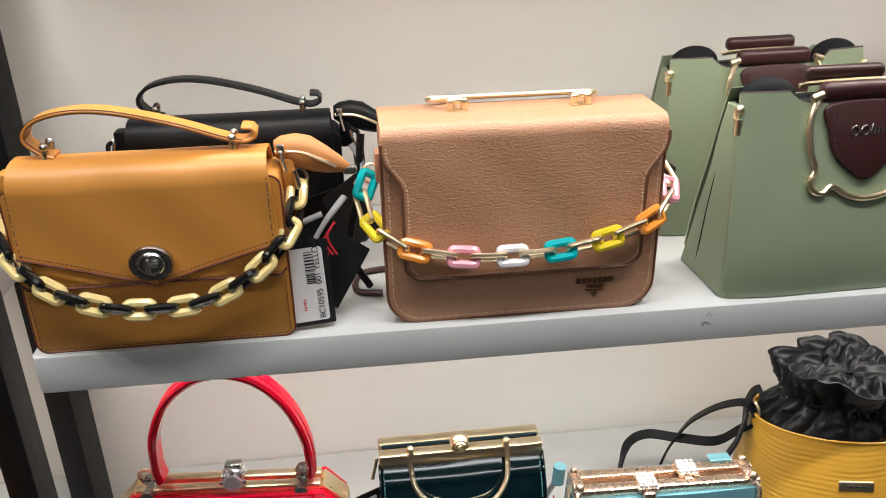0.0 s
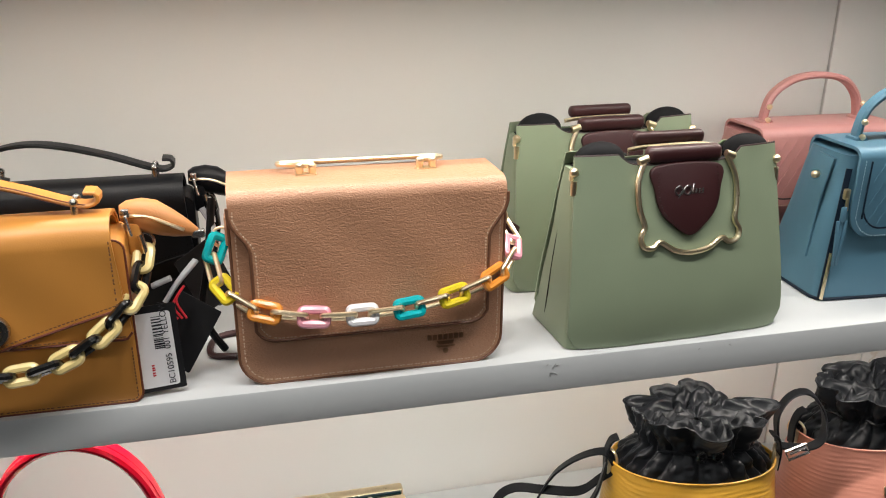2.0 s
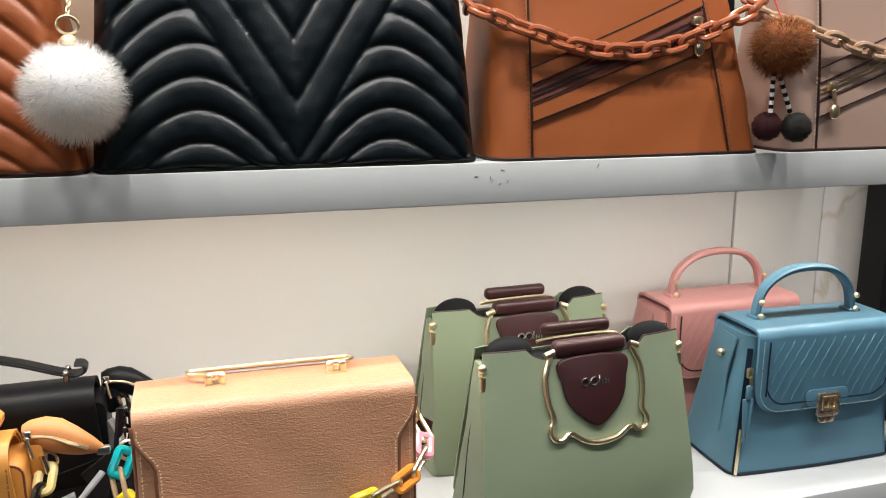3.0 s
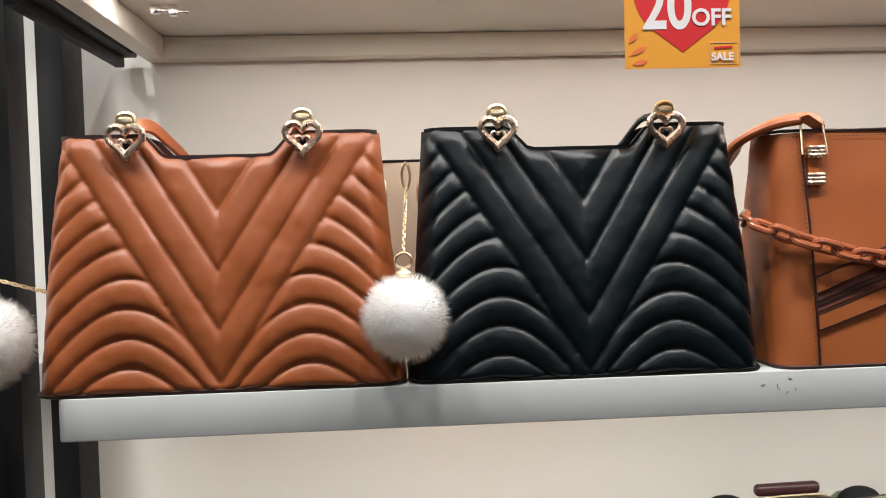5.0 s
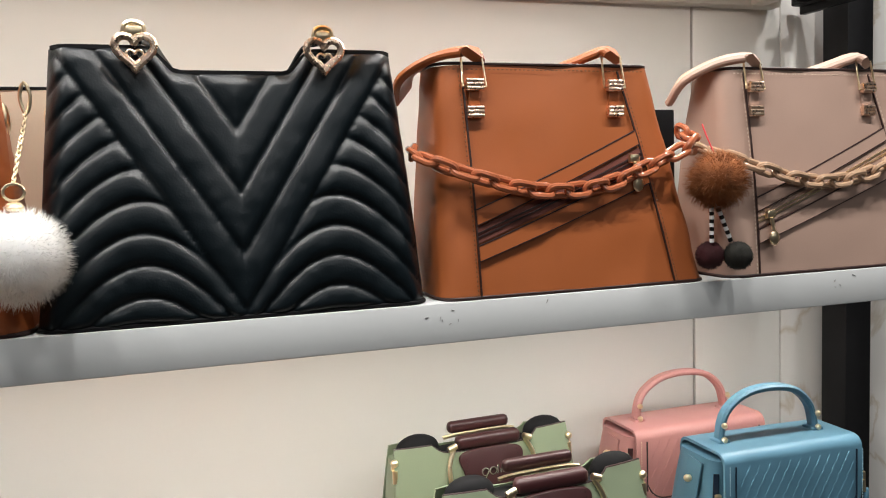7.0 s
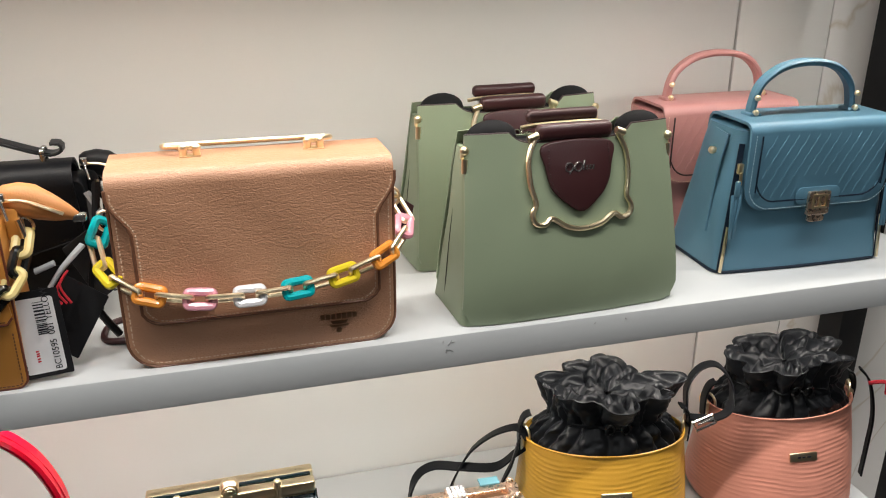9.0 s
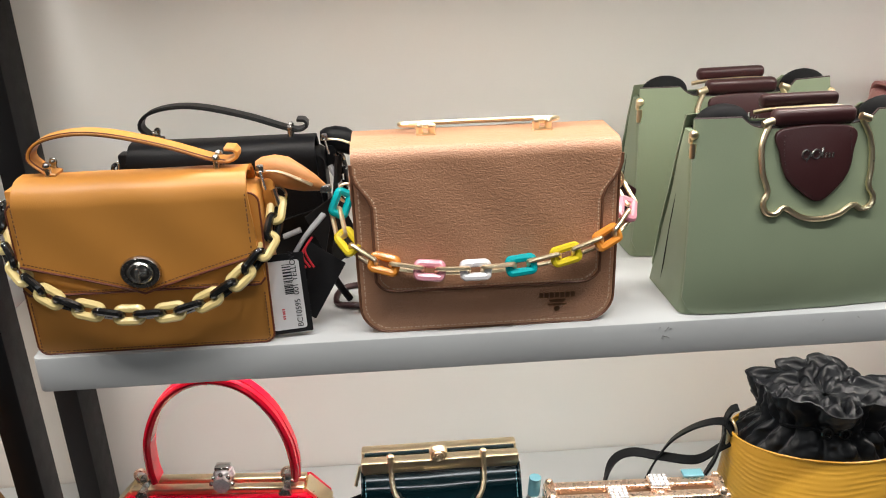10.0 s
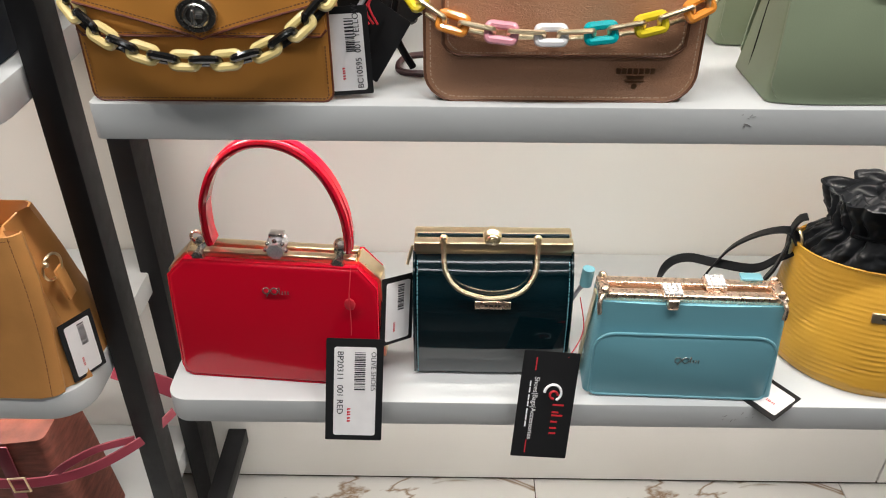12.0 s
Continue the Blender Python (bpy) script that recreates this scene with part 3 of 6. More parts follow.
def draped(top, depth, half, zb, n=48, thick=0.003, drop=0.03, r=0.012, off=0.0035, puff=0.0):
    """A flap that comes up the back, goes over the top and hangs down the front. half(z): half width; zb(u): lower edge for u in -1..1."""
    bm = bmesh.new()
    head = [(depth + 0.001, top - drop), (depth + 0.001, top - r)]
    head += [(depth - r + 0.001 + (r) * math.cos(radians(a)), top - r + r * math.sin(radians(a))) for a in (30, 60, 90)]
    head += [(r - off - r * math.sin(radians(a)), top - r + r * math.cos(radians(a))) for a in (0, 20, 40, 60, 80, 90)]
    down = 16
    grid = []
    for i in range(n + 1):
        u = -1 + 2 * i / n
        low = zb(u)
        col = [(y, z) for y, z in head]
        z0 = head[-1][1]
        for j in range(1, down + 1):
            f = j / down
            col.append((-off - puff * math.sin(math.pi * f), z0 + (low - z0) * f))
        grid.append([bm.verts.new((u * half(z), y + 0.0006 * math.sin(u * 7 + z * 60), z)) for y, z in col])
    for a, b in zip(grid, grid[1:]):
        for j in range(len(a) - 1):
            bm.faces.new((a[j], a[j + 1], b[j + 1], b[j]))
    bmesh.ops.recalc_face_normals(bm, faces=bm.faces[:])
    mid = grid[n // 2][-3]
    mid.normal_update()
    bmesh.ops.solidify(bm, geom=bm.faces[:], thickness=thick if mid.normal.y < 0 else -thick)
    return bm


def corner(u, half, r):
    """How far a round corner lifts the lower edge at u."""
    d = half * (1 - abs(u))
    return r - math.sqrt(max(0.0, r * r - (r - d) ** 2)) if d < r else 0.0


def edge_path(half, zb, y, z_top, inset=0.004, n=60):
    """A line inset from a flap's edge: down one side, along the bottom, up the other."""
    pts = [(-half(z_top) + inset, y, z_top)]
    k = 14
    low = zb(-0.93)
    for i in range(1, k):
        z = z_top + (low + 0.008 - z_top) * i / k
        pts.append((-half(z) + inset, y, z))
    for i in range(n + 1):
        u = -1 + 2 * i / n
        z = zb(u * 0.985) + inset
        pts.append((u * (half(z) - inset), y, z))
    pts += [(-x, b, c) for x, b, c in pts[:k][::-1]]
    return pts


def heart_path(w, z0, n=28):
    out = []
    for i in range(n):
        t = 2 * math.pi * i / n
        out.append(Vector((w * math.sin(t) ** 3, 0, z0 + w * (0.8125 * math.cos(t) - 0.3125 * math.cos(2 * t) - 0.125 * math.cos(3 * t) - 0.0625 * math.cos(4 * t)))))
    return out


def script_mark(parent, x, y, z, w, material, name="maker_mark"):
    """A small metal mark of plain shapes."""
    b = [sweep([Vector((x - w * 0.36 + w * 0.13 * math.cos(a * 0.5), y, z + w * 0.14 * math.sin(a * 0.5))) for a in range(13)], circle(w * 0.03, 5), True),
         rod((x - w * 0.24, y, z), (x - w * 0.36, y, z - w * 0.26), w * 0.03, 5)]
    b.append(sweep([Vector((x - w * 0.05 + w * 0.13 * math.cos(a * 0.5), y, z + w * 0.14 * math.sin(a * 0.5))) for a in range(13)], circle(w * 0.03, 5), True))
    for i, h in enumerate((0.2, 0.1, 0.1, 0.1)):
        b.append(rod((x + w * (0.14 + 0.11 * i), y, z - w * 0.12), (x + w * (0.15 + 0.11 * i), y, z - w * 0.12 + w * h * 1.6), w * 0.03, 5))
    part(name, merge(*b), material, parent, "small raised metal mark")


def swing_tag(x, y, z, rx, rz, ry, w, h, label, lines=(), bars=3, cord=None, face=False, blank=False):
    """A black card with a printed sticker; its origin is the card's top middle."""
    t = thing("price_tag", label, "tag", x, y, z, rz, rx, ry, "price tags")
    part("card", plate(rounded(-w / 2, w / 2, -h, 0, 0.0015, 3), 0.0008, 0), CARD, t)
    if face:
        red, wht = [], []
        wht.append(sweep([Vector((0.1 * w + 0.15 * w * math.cos(radians(a)), -0.0005, -0.38 * h + 0.15 * w * math.sin(radians(a)))) for a in range(-60, 200, 20)], circle(0.0018, 6)))
        red.append(sweep([Vector((0.12 * w + 0.07 * w * math.cos(radians(a)), -0.0005, -0.4 * h + 0.07 * w * math.sin(radians(a)))) for a in range(0, 300, 20)], circle(0.0016, 6)))
        for i, (a, b) in enumerate(((-0.5, 0.2), (-0.57, 0.12), (-0.6, 0.2), (-0.66, 0.12), (-0.72, 0.12), (-0.77, 0.12))):
            red.append(plate([(0.13 * w, a * h), (0.13 * w + b * w, a * h), (0.13 * w + b * w, a * h + 0.0022), (0.13 * w, a * h + 0.0022)], 0.0003, 0, -0.0004))
        red += [plate([(-0.27 * w, z0 * h), (-0.25 * w, z0 * h), (-0.25 * w, (z0 - 0.12) * h), (-0.27 * w, (z0 - 0.12) * h)], 0.0003, 0, -0.0004) for z0 in (-0.06, -0.84)]
        part("mark_print", merge(*red), INK_RED, t, "red print of plain shapes")
        part("mark_print", merge(*wht), INK_WHITE, t, "white print of plain shapes")
        text(t, "line", "Shoes|Bags|Accessories", h * 0.062, pose(-0.25 * w, -0.0005, -0.24 * h) @ FACING @ pose(0, 0, 0, 0, 0, -90), INK_WHITE, 0.0001)
        part("small_print", merge(*[plate([(-0.33 * w, -a * h), (-0.305 * w, -a * h), (-0.305 * w, -(a + 0.05) * h), (-0.33 * w, -(a + 0.05) * h)], 0.0003, 0, -0.0004) for a in (0.28, 0.34, 0.41, 0.47, 0.54, 0.6, 0.66)]), INK_WHITE, t)
    elif not blank:
        part("sticker", plate(rounded(-w * 0.36, w * 0.38, -h * 0.95, -h * 0.08, 0.003, 4), 0.0003, 0, -0.0004), PAPER, t, "white barcode sticker")
        bb, r, zz = [], random.Random(int(w * 1e5) + bars), -h * 0.13
        while zz > -h * 0.5:
            d = r.choice((0.0006, 0.0012, 0.0018))
            bb.append(plate([(0.0, zz), (w * 0.19, zz), (w * 0.19, zz - d), (0.0, zz - d)], 0.0002, 0, -0.0006))
            zz -= d + r.choice((0.0006, 0.001, 0.0016))
        part("barcode", merge(*bb), INK, t)
        for words, off, start, size in lines:
            text(t, "line", words, size, pose(off * w, -0.0006, start * h) @ FACING @ pose(0, 0, 0, 0, 0, bars), INK, 0.0001)
        part("price_print", merge(*[plate([(-0.12 * w, z0 * h), (-0.06 * w, z0 * h), (-0.06 * w, (z0 - 0.012) * h), (-0.12 * w, (z0 - 0.02) * h)], 0.0002, 0, -0.0006) for z0 in (-0.68, -0.71, -0.735, -0.77, -0.8)]), INK_RED, t)
    if cord:
        part("cord", tube(cord, 0.0007, 20, 5), CORD_RED, t, "thin red cord")
    return t


# ---- upper shelf ----
V_TIPS = (0.006, 0.056, 0.11, 0.164)


def quilt(x, z):
    """The padding of the stitched front: nested chevrons in the middle, waves at the sides."""
    a = abs(x)
    q = z - a / 0.64
    if q >= V_TIPS[-1]:
        t = min(1.0, (q - V_TIPS[-1]) / 0.07)
        return min(1.0, math.sqrt(max(0.0, t)) * 1.5)
    if q >= V_TIPS[0]:
        for lo, hi in zip(V_TIPS, V_TIPS[1:]):
            if q < hi:
                t = (q - lo) / (hi - lo)
                return math.sqrt(max(0.0, 1 - abs(2 * t - 1) ** 2.6))
    w = (z + 0.0045 + 9.5 * (a - 0.083) ** 2 + 0.0015 * math.sin(a * 60)) / 0.0272
    t = w - math.floor(w)
    side = max(0.0, min(1.0, (V_TIPS[0] - q) / 0.016))
    return math.sqrt(max(0.0, 1 - abs(2 * t - 1) ** 2.4)) * (0.25 + 0.75 * math.sqrt(side))


def tote_top(x):
    a = abs(x)
    f = max(0.0, min(1.0, (a - 0.046) / 0.026))
    return 0.216 + 0.021 * f * f * (3 - 2 * f)


def quilted_tote(name, label, x, z, leather, edge, seed, ry=0):
    bag = thing(name, label, "handbag", x, 0.0, z, 0, 0, ry, "quilted tote bags")

    def half(zz):
        return 0.169 - 0.08 * zz

    def front_y(xx, zz):
        u = abs(xx) / half(zz)
        return 0.005 + 0.11 * zz + 0.02 * max(0.0, (u - 0.88) / 0.12) ** 2 - 0.006 * math.sin(math.pi * min(1, zz / 0.23))

    bm = bmesh.new()
    nx, nz = 150, 110
    grid = []
    for i in range(nx + 1):
        u = -1 + 2 * i / nx
        col = []
        for j in range(nz + 1):
            v = j / nz
            zz = v * tote_top(u * 0.15)
            xx = u * half(zz)
            rim = min(1.0, (1 - abs(u)) / 0.05, (1 - v) / 0.05, v / 0.03)
            d = quilt(xx, zz) * 0.0064 * max(0.0, rim) ** 0.5
            w = noise.noise(Vector((xx * 28 + seed, zz * 28, seed))) * 0.0016 + noise.noise(Vector((xx * 90, zz * 90 + seed, 2))) * 0.0005
            col.append(bm.verts.new((xx, front_y(xx, zz) - d - w, zz + 0.001)))
        grid.append(col)
    for a, b in zip(grid, grid[1:]):
        for j in range(nz):
            bm.faces.new((a[j], b[j], b[j + 1], a[j + 1]))
    part("front_panel", bm, leather, bag, "padded front panel with chevron quilting", 180)
    rows = []
    for k in range(13):
        zz = 0.205 * k / 12
        h = half(zz)
        y1 = 0.135 - 0.33 * zz
        rows.append(ring(-h + 0.001, h - 0.001, front_y(0, zz) + 0.006, y1, zz + 0.002, 0.02, 4, 10, 0.003))
    part("body", loft(rows, True, 0.003, 30, seed), leather, bag)
    back_top = [(xx, tote_top(xx)) for xx in [-0.146 + 0.292 * i / 40 for i in range(41)]]
    outline = [(-0.148, 0.12), (0.148, 0.12)] + back_top[::-1]
    part("back_panel", lean(plate(outline, 0.003, 0), -0.05, 0.085), leather, bag)
    path = [Vector((xx, front_y(xx, zz) + 0.001, zz + 0.001)) for xx, zz in [(a * 0.998, b) for a, b in back_top]]
    part("top_binding", sweep(path, [(0.0028, -0.0018), (0.0028, 0.0018), (-0.0028, 0.0018), (-0.0028, -0.0018)], False, (0, 1, 0)), edge, bag, "dark top binding")
    part("top_binding", sweep([Vector((p.x, 0.073, p.z)) for p in path], [(0.0028, -0.0018), (0.0028, 0.0018), (-0.0028, 0.0018), (-0.0028, -0.0018)], False, (0, 1, 0)), edge, bag)
    part("base_piping", sweep([Vector(p) + Vector((0, 0, 0.0022)) for p in ring(-0.168, 0.168, 0.003, 0.135, 0, 0.02)], circle(0.0022, 6), True), edge, bag)
    for hx in (-0.08, 0.08):
        y = front_y(hx, 0.225) - 0.0165
        ornament = part("heart_ornament", merge(
            sweep([p + Vector((hx, y, 0)) for p in heart_path(0.0158, 0.233)], circle(0.0034, 8), True),
            sweep([p + Vector((hx, y, 0)) for p in heart_path(0.0066, 0.228)], circle(0.0012, 6), True)), ROSE, bag, "gold heart-shaped handle ornament")
        part("loop", merge(rbox(0.014, 0.018, 0.01, 0.003, (hx, y + 0.009, 0.249)), tube([(hx - 0.008, y + 0.004, 0.248), (hx - 0.0065, y + 0.004, 0.2545), (hx, y + 0.004, 0.257), (hx + 0.0065, y + 0.004, 0.2545), (hx + 0.008, y + 0.004, 0.248)], 0.0024, 16, 8)), GOLD, ornament)
        part("stud", rbox(0.007, 0.004, 0.008, 0.001, (hx, y + 0.004, 0.228)), BLACK_PLASTIC, ornament)
    part("handle", strap([(-0.08, 0.035, 0.246), (-0.07, 0.06, 0.25), (-0.055, 0.09, 0.232), (-0.03, 0.11, 0.205), (0.03, 0.11, 0.2), (0.055, 0.09, 0.222), (0.07, 0.06, 0.246), (0.08, 0.035, 0.246)], 0.014, 0.004, (0.3, 0.9, 0.3)), leather, bag)
    for sx in (-1, 1):
        part("side_ring", sweep([Vector((sx * 0.152 + 0.003 * sx * abs(math.cos(a * 0.39)), 0.055 + 0.008 * math.cos(a * 0.39), 0.178 + 0.014 * math.sin(a * 0.39))) for a in range(16)], circle(0.0015, 6), True), GOLD, bag)
    return bag


quilted_tote("quilted_tote", "rust-brown quilted leather tote with gold heart handle ornaments", -0.2295, UP, TAN_QUILT, BROWN_EDGE, 1.0)
quilted_tote("quilted_tote", "black quilted leather tote with gold heart handle ornaments", 0.1115, UP, BLACK_QUILT, LINING, 5.0)


def pom_charm(x, y, z, r, label, chain_to, seed):
    t = thing("pompom_charm", label, "bag charm", x, y, z, 0, 0, 0, "white pompoms")
    pompom("fur_ball", t, r, r * 0.42, 6500, (0, 0, 0), seed, FUR_WHITE)
    part("collar", lathe([(0.003, 0), (0.006, 0.001), (0.007, 0.004), (0.005, 0.007), (0.002, 0.008)], 14, (0, 0, r - 0.005)), GOLD, t)
    part("ring", sweep([Vector((0.0075 * math.cos(a * 0.3927), 0, r + 0.01 + 0.0065 * math.sin(a * 0.3927))) for a in range(16)], circle(0.0012, 6), True), GOLD, t)
    lk = hidden_mesh(link_shape(0.0062, 0.0042, 0.0008), GOLD)
    chain(t, [(0, 0, r + 0.016), (chain_to[0] * 0.5, chain_to[1] * 0.5, r + 0.016 + chain_to[2] * 0.5), (chain_to[0], chain_to[1], r + 0.016 + chain_to[2])], [(lk, None)], 0.0042)
    part("clasp", tube([(chain_to[0], chain_to[1], r + 0.014 + chain_to[2]), (chain_to[0] - 0.004, chain_to[1], r + 0.028 + chain_to[2]), (chain_to[0], chain_to[1], r + 0.04 + chain_to[2]), (chain_to[0] + 0.004, chain_to[1], r + 0.028 + chain_to[2])], 0.0014, 24, 6, True), GOLD, t)
    return t


pom_charm(-0.0605, -0.03, 1.4275, 0.0385, "fluffy white fur pompom hanging on a gold chain between totes", (0.005, 0.055, 0.06), 3)
pom_charm(-0.43, -0.01, 1.416, 0.041, "fluffy white fur pompom hanging beside the black upright", (0.07, 0.05, -0.03), 9)
rear = thing("cream_tote", "cream leather tote standing behind the quilted totes", "handbag", -0.06, 0.17, UP)
part("body", loft([ring(-0.1 + 0.05 * z, 0.1 - 0.05 * z, 0.0, 0.1 - 0.2 * z, z, 0.012, 4, 6, 0.002) for z in (0, 0.05, 0.1, 0.15, 0.2, 0.218)], True, 0.002, 20), CREAM, rear)
part("top_binding", sweep([Vector(p) for p in ring(-0.089, 0.089, 0.0, 0.056, 0.219, 0.012)], circle(0.002, 6), True), LINING, rear)
rear2 = thing("small_black_bag", "small black leather bag standing behind the chain totes", "handbag", 0.615, 0.2, UP)
part("body", loft([ring(-0.07, 0.07, 0.0, 0.07, z, 0.012, 4, 6, 0.002) for z in (0, 0.05, 0.1, 0.15, 0.2)], True, 0.002, 20), BLACK, rear2)
part("flap", rbox(0.142, 0.004, 0.1, 0.0018, (0, -0.004, 0.15)), BLACK, rear2)
rear3 = thing("pink_wallet", "thin pink wallet standing behind the rust tote", "wallet", -0.19, 0.23, UP)
part("cover", rbox(0.07, 0.012, 0.205, 0.003, (0, 0, 0.1025)), PINK, rear3)
part("spine", rod((-0.035, 0, 0.01), (-0.035, 0, 0.195), 0.0065), PINK, rear3)


def chain_tote(label, xl, xr, leather, linkmat, seed, pull_right, ry=0.0):
    """A structured tote: two upright seams, slanted zip bands across the middle, a fat link chain over the front."""
    H = 0.226
    bag = thing("chain_tote", label, "handbag", (xl + xr) / 2, 0.003, UP, 0, 0, 0, "chain tote bags")
    w = (xr - xl) / 2
    k = 0.075

    def left(z):
        return -w + 0.003 + 0.03 * z

    def right(z):
        return w - 0.25 * z

    rows = [ring(left(z), right(z), k * z, 0.13 - 0.2 * z, z + 0.0008, 0.018, 4, 12, 0.004 * math.sin(math.pi * z / H)) for z in [H * i / 14 for i in range(15)]]
    part("body", loft(rows, True, 0.0022, 26, seed), leather, bag)
    part("top_edge", sweep([Vector(p) + Vector((0, 0, 0.001)) for p in rows[-1]], circle(0.0016, 6), True), BROWN_EDGE, bag)
    part("base_piping", sweep([Vector(p) + Vector((0, 0, 0.001)) for p in rows[0]], circle(0.0018, 6), True), BROWN_EDGE, bag)

    def sl(z):
        return -w + 0.042 - 0.038 * z

    def sr(z):
        return w - 0.041 - 0.255 * z

    def fy(z, out=0.0):
        return k * z - 0.0042 * math.sin(math.pi * z / H) - out

    zs = [0.003 + (H - 0.006) * i / 16 for i in range(17)]
    for f in (sl, sr):
        part("seam", sweep([Vector((f(z), fy(z, 0.0006), z)) for z in zs], [(0.0008, -0.0008), (0.0008, 0.0008), (-0.0008, 0.0008), (-0.0008, -0.0008)], False, (1, 0, 0)), BROWN_EDGE, bag, "dark edge-painted seam")

    def band(name, lo, hi, material, out, thick):
        """A slanted strip between the seams; lo and hi: heights at its two ends."""
        bm = bmesh.new()
        n = 16
        vs = []
        for i in range(n + 1):
            u = i / n
            row = []
            for z in (lo[0] + (lo[1] - lo[0]) * u, hi[0] + (hi[1] - hi[0]) * u):
                x = sl(z) + 0.001 + (sr(z) - sl(z) - 0.002) * u
                row.append((x, fy(z), z))
            vs.append([bm.verts.new((x, y - o, z)) for (x, y, z), o in ((row[0], 0), (row[0], out), (row[1], out), (row[1], 0))])
        for a, b in zip(vs, vs[1:]):
            for j in range(4):
                bm.faces.new((a[j], b[j], b[(j + 1) % 4], a[(j + 1) % 4]))
        bm.faces.new(vs[0])
        bm.faces.new(vs[-1][::-1])
        return part(name, bm, material, bag)

    for lo, hi in (((0.072, 0.147), (0.087, 0.161)), ((0.037, 0.107), (0.052, 0.124))):
        band("welt", lo, hi, leather, 0.0022, 0)
        for c in (lo, hi):
            band("welt_edge", (c[0] - 0.0005, c[1] - 0.0005), (c[0] + 0.0005, c[1] + 0.0005), BROWN_EDGE, 0.0026, 0)
    band("zip_tape", (0.0545, 0.1275), (0.0695, 0.1435), ZIP_TAPE if pull_right else leather, 0.0008, 0)
    for c in (0.0595, 0.0635):
        band("zip_teeth", (c, c + 0.0735), (c + 0.0016, c + 0.0752), BROWN_EDGE if pull_right else GOLD, 0.0018, 0)
    u = 0.93 if pull_right else 0.07
    pz = 0.061 + 0.0745 * u
    px = sl(pz) + (sr(pz) - sl(pz)) * u
    pull = part("zip_slider", rbox(0.012, 0.006, 0.009, 0.002, (px, fy(pz) - 0.004, pz + 0.002)), GOLD, bag)
    part("zip_pull", merge(rod((px, fy(pz) - 0.006, pz - 0.002), (px + 0.002, fy(pz) - 0.007, pz - 0.016), 0.0022), ball(0.0062, (px + 0.003, fy(pz) - 0.007, pz - 0.024), 12, 8, (1, 0.5, 1.35))), GOLD, pull)
    for f, sgn in ((sl, 1), (sr, -1)):
        hz = 0.207
        hx = f(hz) + sgn * 0.0105
        y = fy(hz) - 0.002
        mount = part("handle_mount", rbox(0.0115, 0.003, 0.034, 0.001, (hx, y, hz - 0.012)), leather, bag)
        for dz in (0, -0.026):
            part("ferrule", merge(rbox(0.0165, 0.006, 0.0115, 0.002, (hx, y - 0.0015, hz + dz)), *[rod((hx - 0.0085, y - 0.0045, hz + dz + q), (hx + 0.0085, y - 0.0045, hz + dz + q), 0.0022) for q in (-0.0037, 0, 0.0037)]), ROSE, mount, "ridged pale gold ferrule")
        part("ring", sweep([Vector(p) for p in ((hx - 0.012, y - 0.003, hz - 0.002), (hx + 0.012, y - 0.003, hz - 0.002), (hx + 0.0105, y + 0.004, hz + 0.031), (hx - 0.0105, y + 0.004, hz + 0.031))], circle(0.0013, 6), True), GOLD, mount)
    lx, rx = sl(0.207) + 0.0105, sr(0.207) - 0.0105
    part("handle", strap([(lx, 0.012, 0.234), (lx - 0.004, 0.02, 0.24), (lx - 0.03, 0.035, 0.236), (lx - 0.052, 0.06, 0.222), (lx - 0.05, 0.09, 0.206)], 0.034, 0.009, (0.5, 0.7, 0.2), 30), leather, bag)
    part("handle", strap([(rx, 0.012, 0.235), (rx - 0.006, 0.022, 0.243), (rx - 0.03, 0.045, 0.234), (rx - 0.06, 0.07, 0.222), (rx - 0.1, 0.08, 0.206)], 0.034, 0.009, (0.5, 0.7, 0.2), 30), leather, bag)
    part("stitching", stitches([[(f(z) - 0.0035 * s, fy(z, 0.0004), z) for z in zs] for f, s in ((sl, 1), (sr, -1))] + [[(left(H) + 0.01 + (right(H) - left(H) - 0.02) * i / 20, fy(H - 0.004, 0.001), H - 0.004) for i in range(21)]], 0.0045, 0.0026), THREAD_DARK if pull_right else CREAM, bag)
    lk = hidden_mesh(link_shape(0.0315, 0.0195, 0.0033), linkmat)
    chain(bag, [(-w - 0.005, 0.06, 0.146), (-w - 0.01, 0.02, 0.14), (-w + 0.022, -0.006, 0.124), (-w * 0.35, -0.0068, 0.104), (w * 0.1, -0.0065, 0.105), (w * 0.5, -0.0045, 0.123), (w * 0.86, -0.003, 0.148), (w * 0.95, 0.04, 0.163)], [(lk, None)], 0.0205, (-38, 48))
    return bag


ZIP_TAPE = mat("russet_zip_tape", (0.16, 0.045, 0.03), 0.7, var=0.15)
LINK_RUST = mat("glossy_rust_acrylic", (0.42, 0.125, 0.055), 0.2, var=0.08, coat=0.4)
LINK_TAUPE = mat("glossy_taupe_acrylic", (0.48, 0.31, 0.2), 0.2, var=0.08, coat=0.4)
chain_tote("cognac leather tote with fat link chain and slanted zip", 0.291, 0.593, BROWN, LINK_RUST, 2.0, True)
chain_tote("taupe leather tote with fat link chain and slanted zip", 0.619, 0.925, TAUPE, LINK_TAUPE, 7.0, False)
charm = thing("tassel_charm", "brown fur pompom charm with dark yarn balls and striped cords", "bag charm", 0.59, -0.018, 1.468)
pompom("fur_ball", charm, 0.0315, 0.017, 4200, (0, 0, 0), 21, FUR_BROWN, "reddish brown fur ball")
pompom("yarn_ball", charm, 0.0155, 0.004, 1500, (0.022, -0.004, -0.0805), 22, YARN_OLIVE, "dark olive yarn ball")
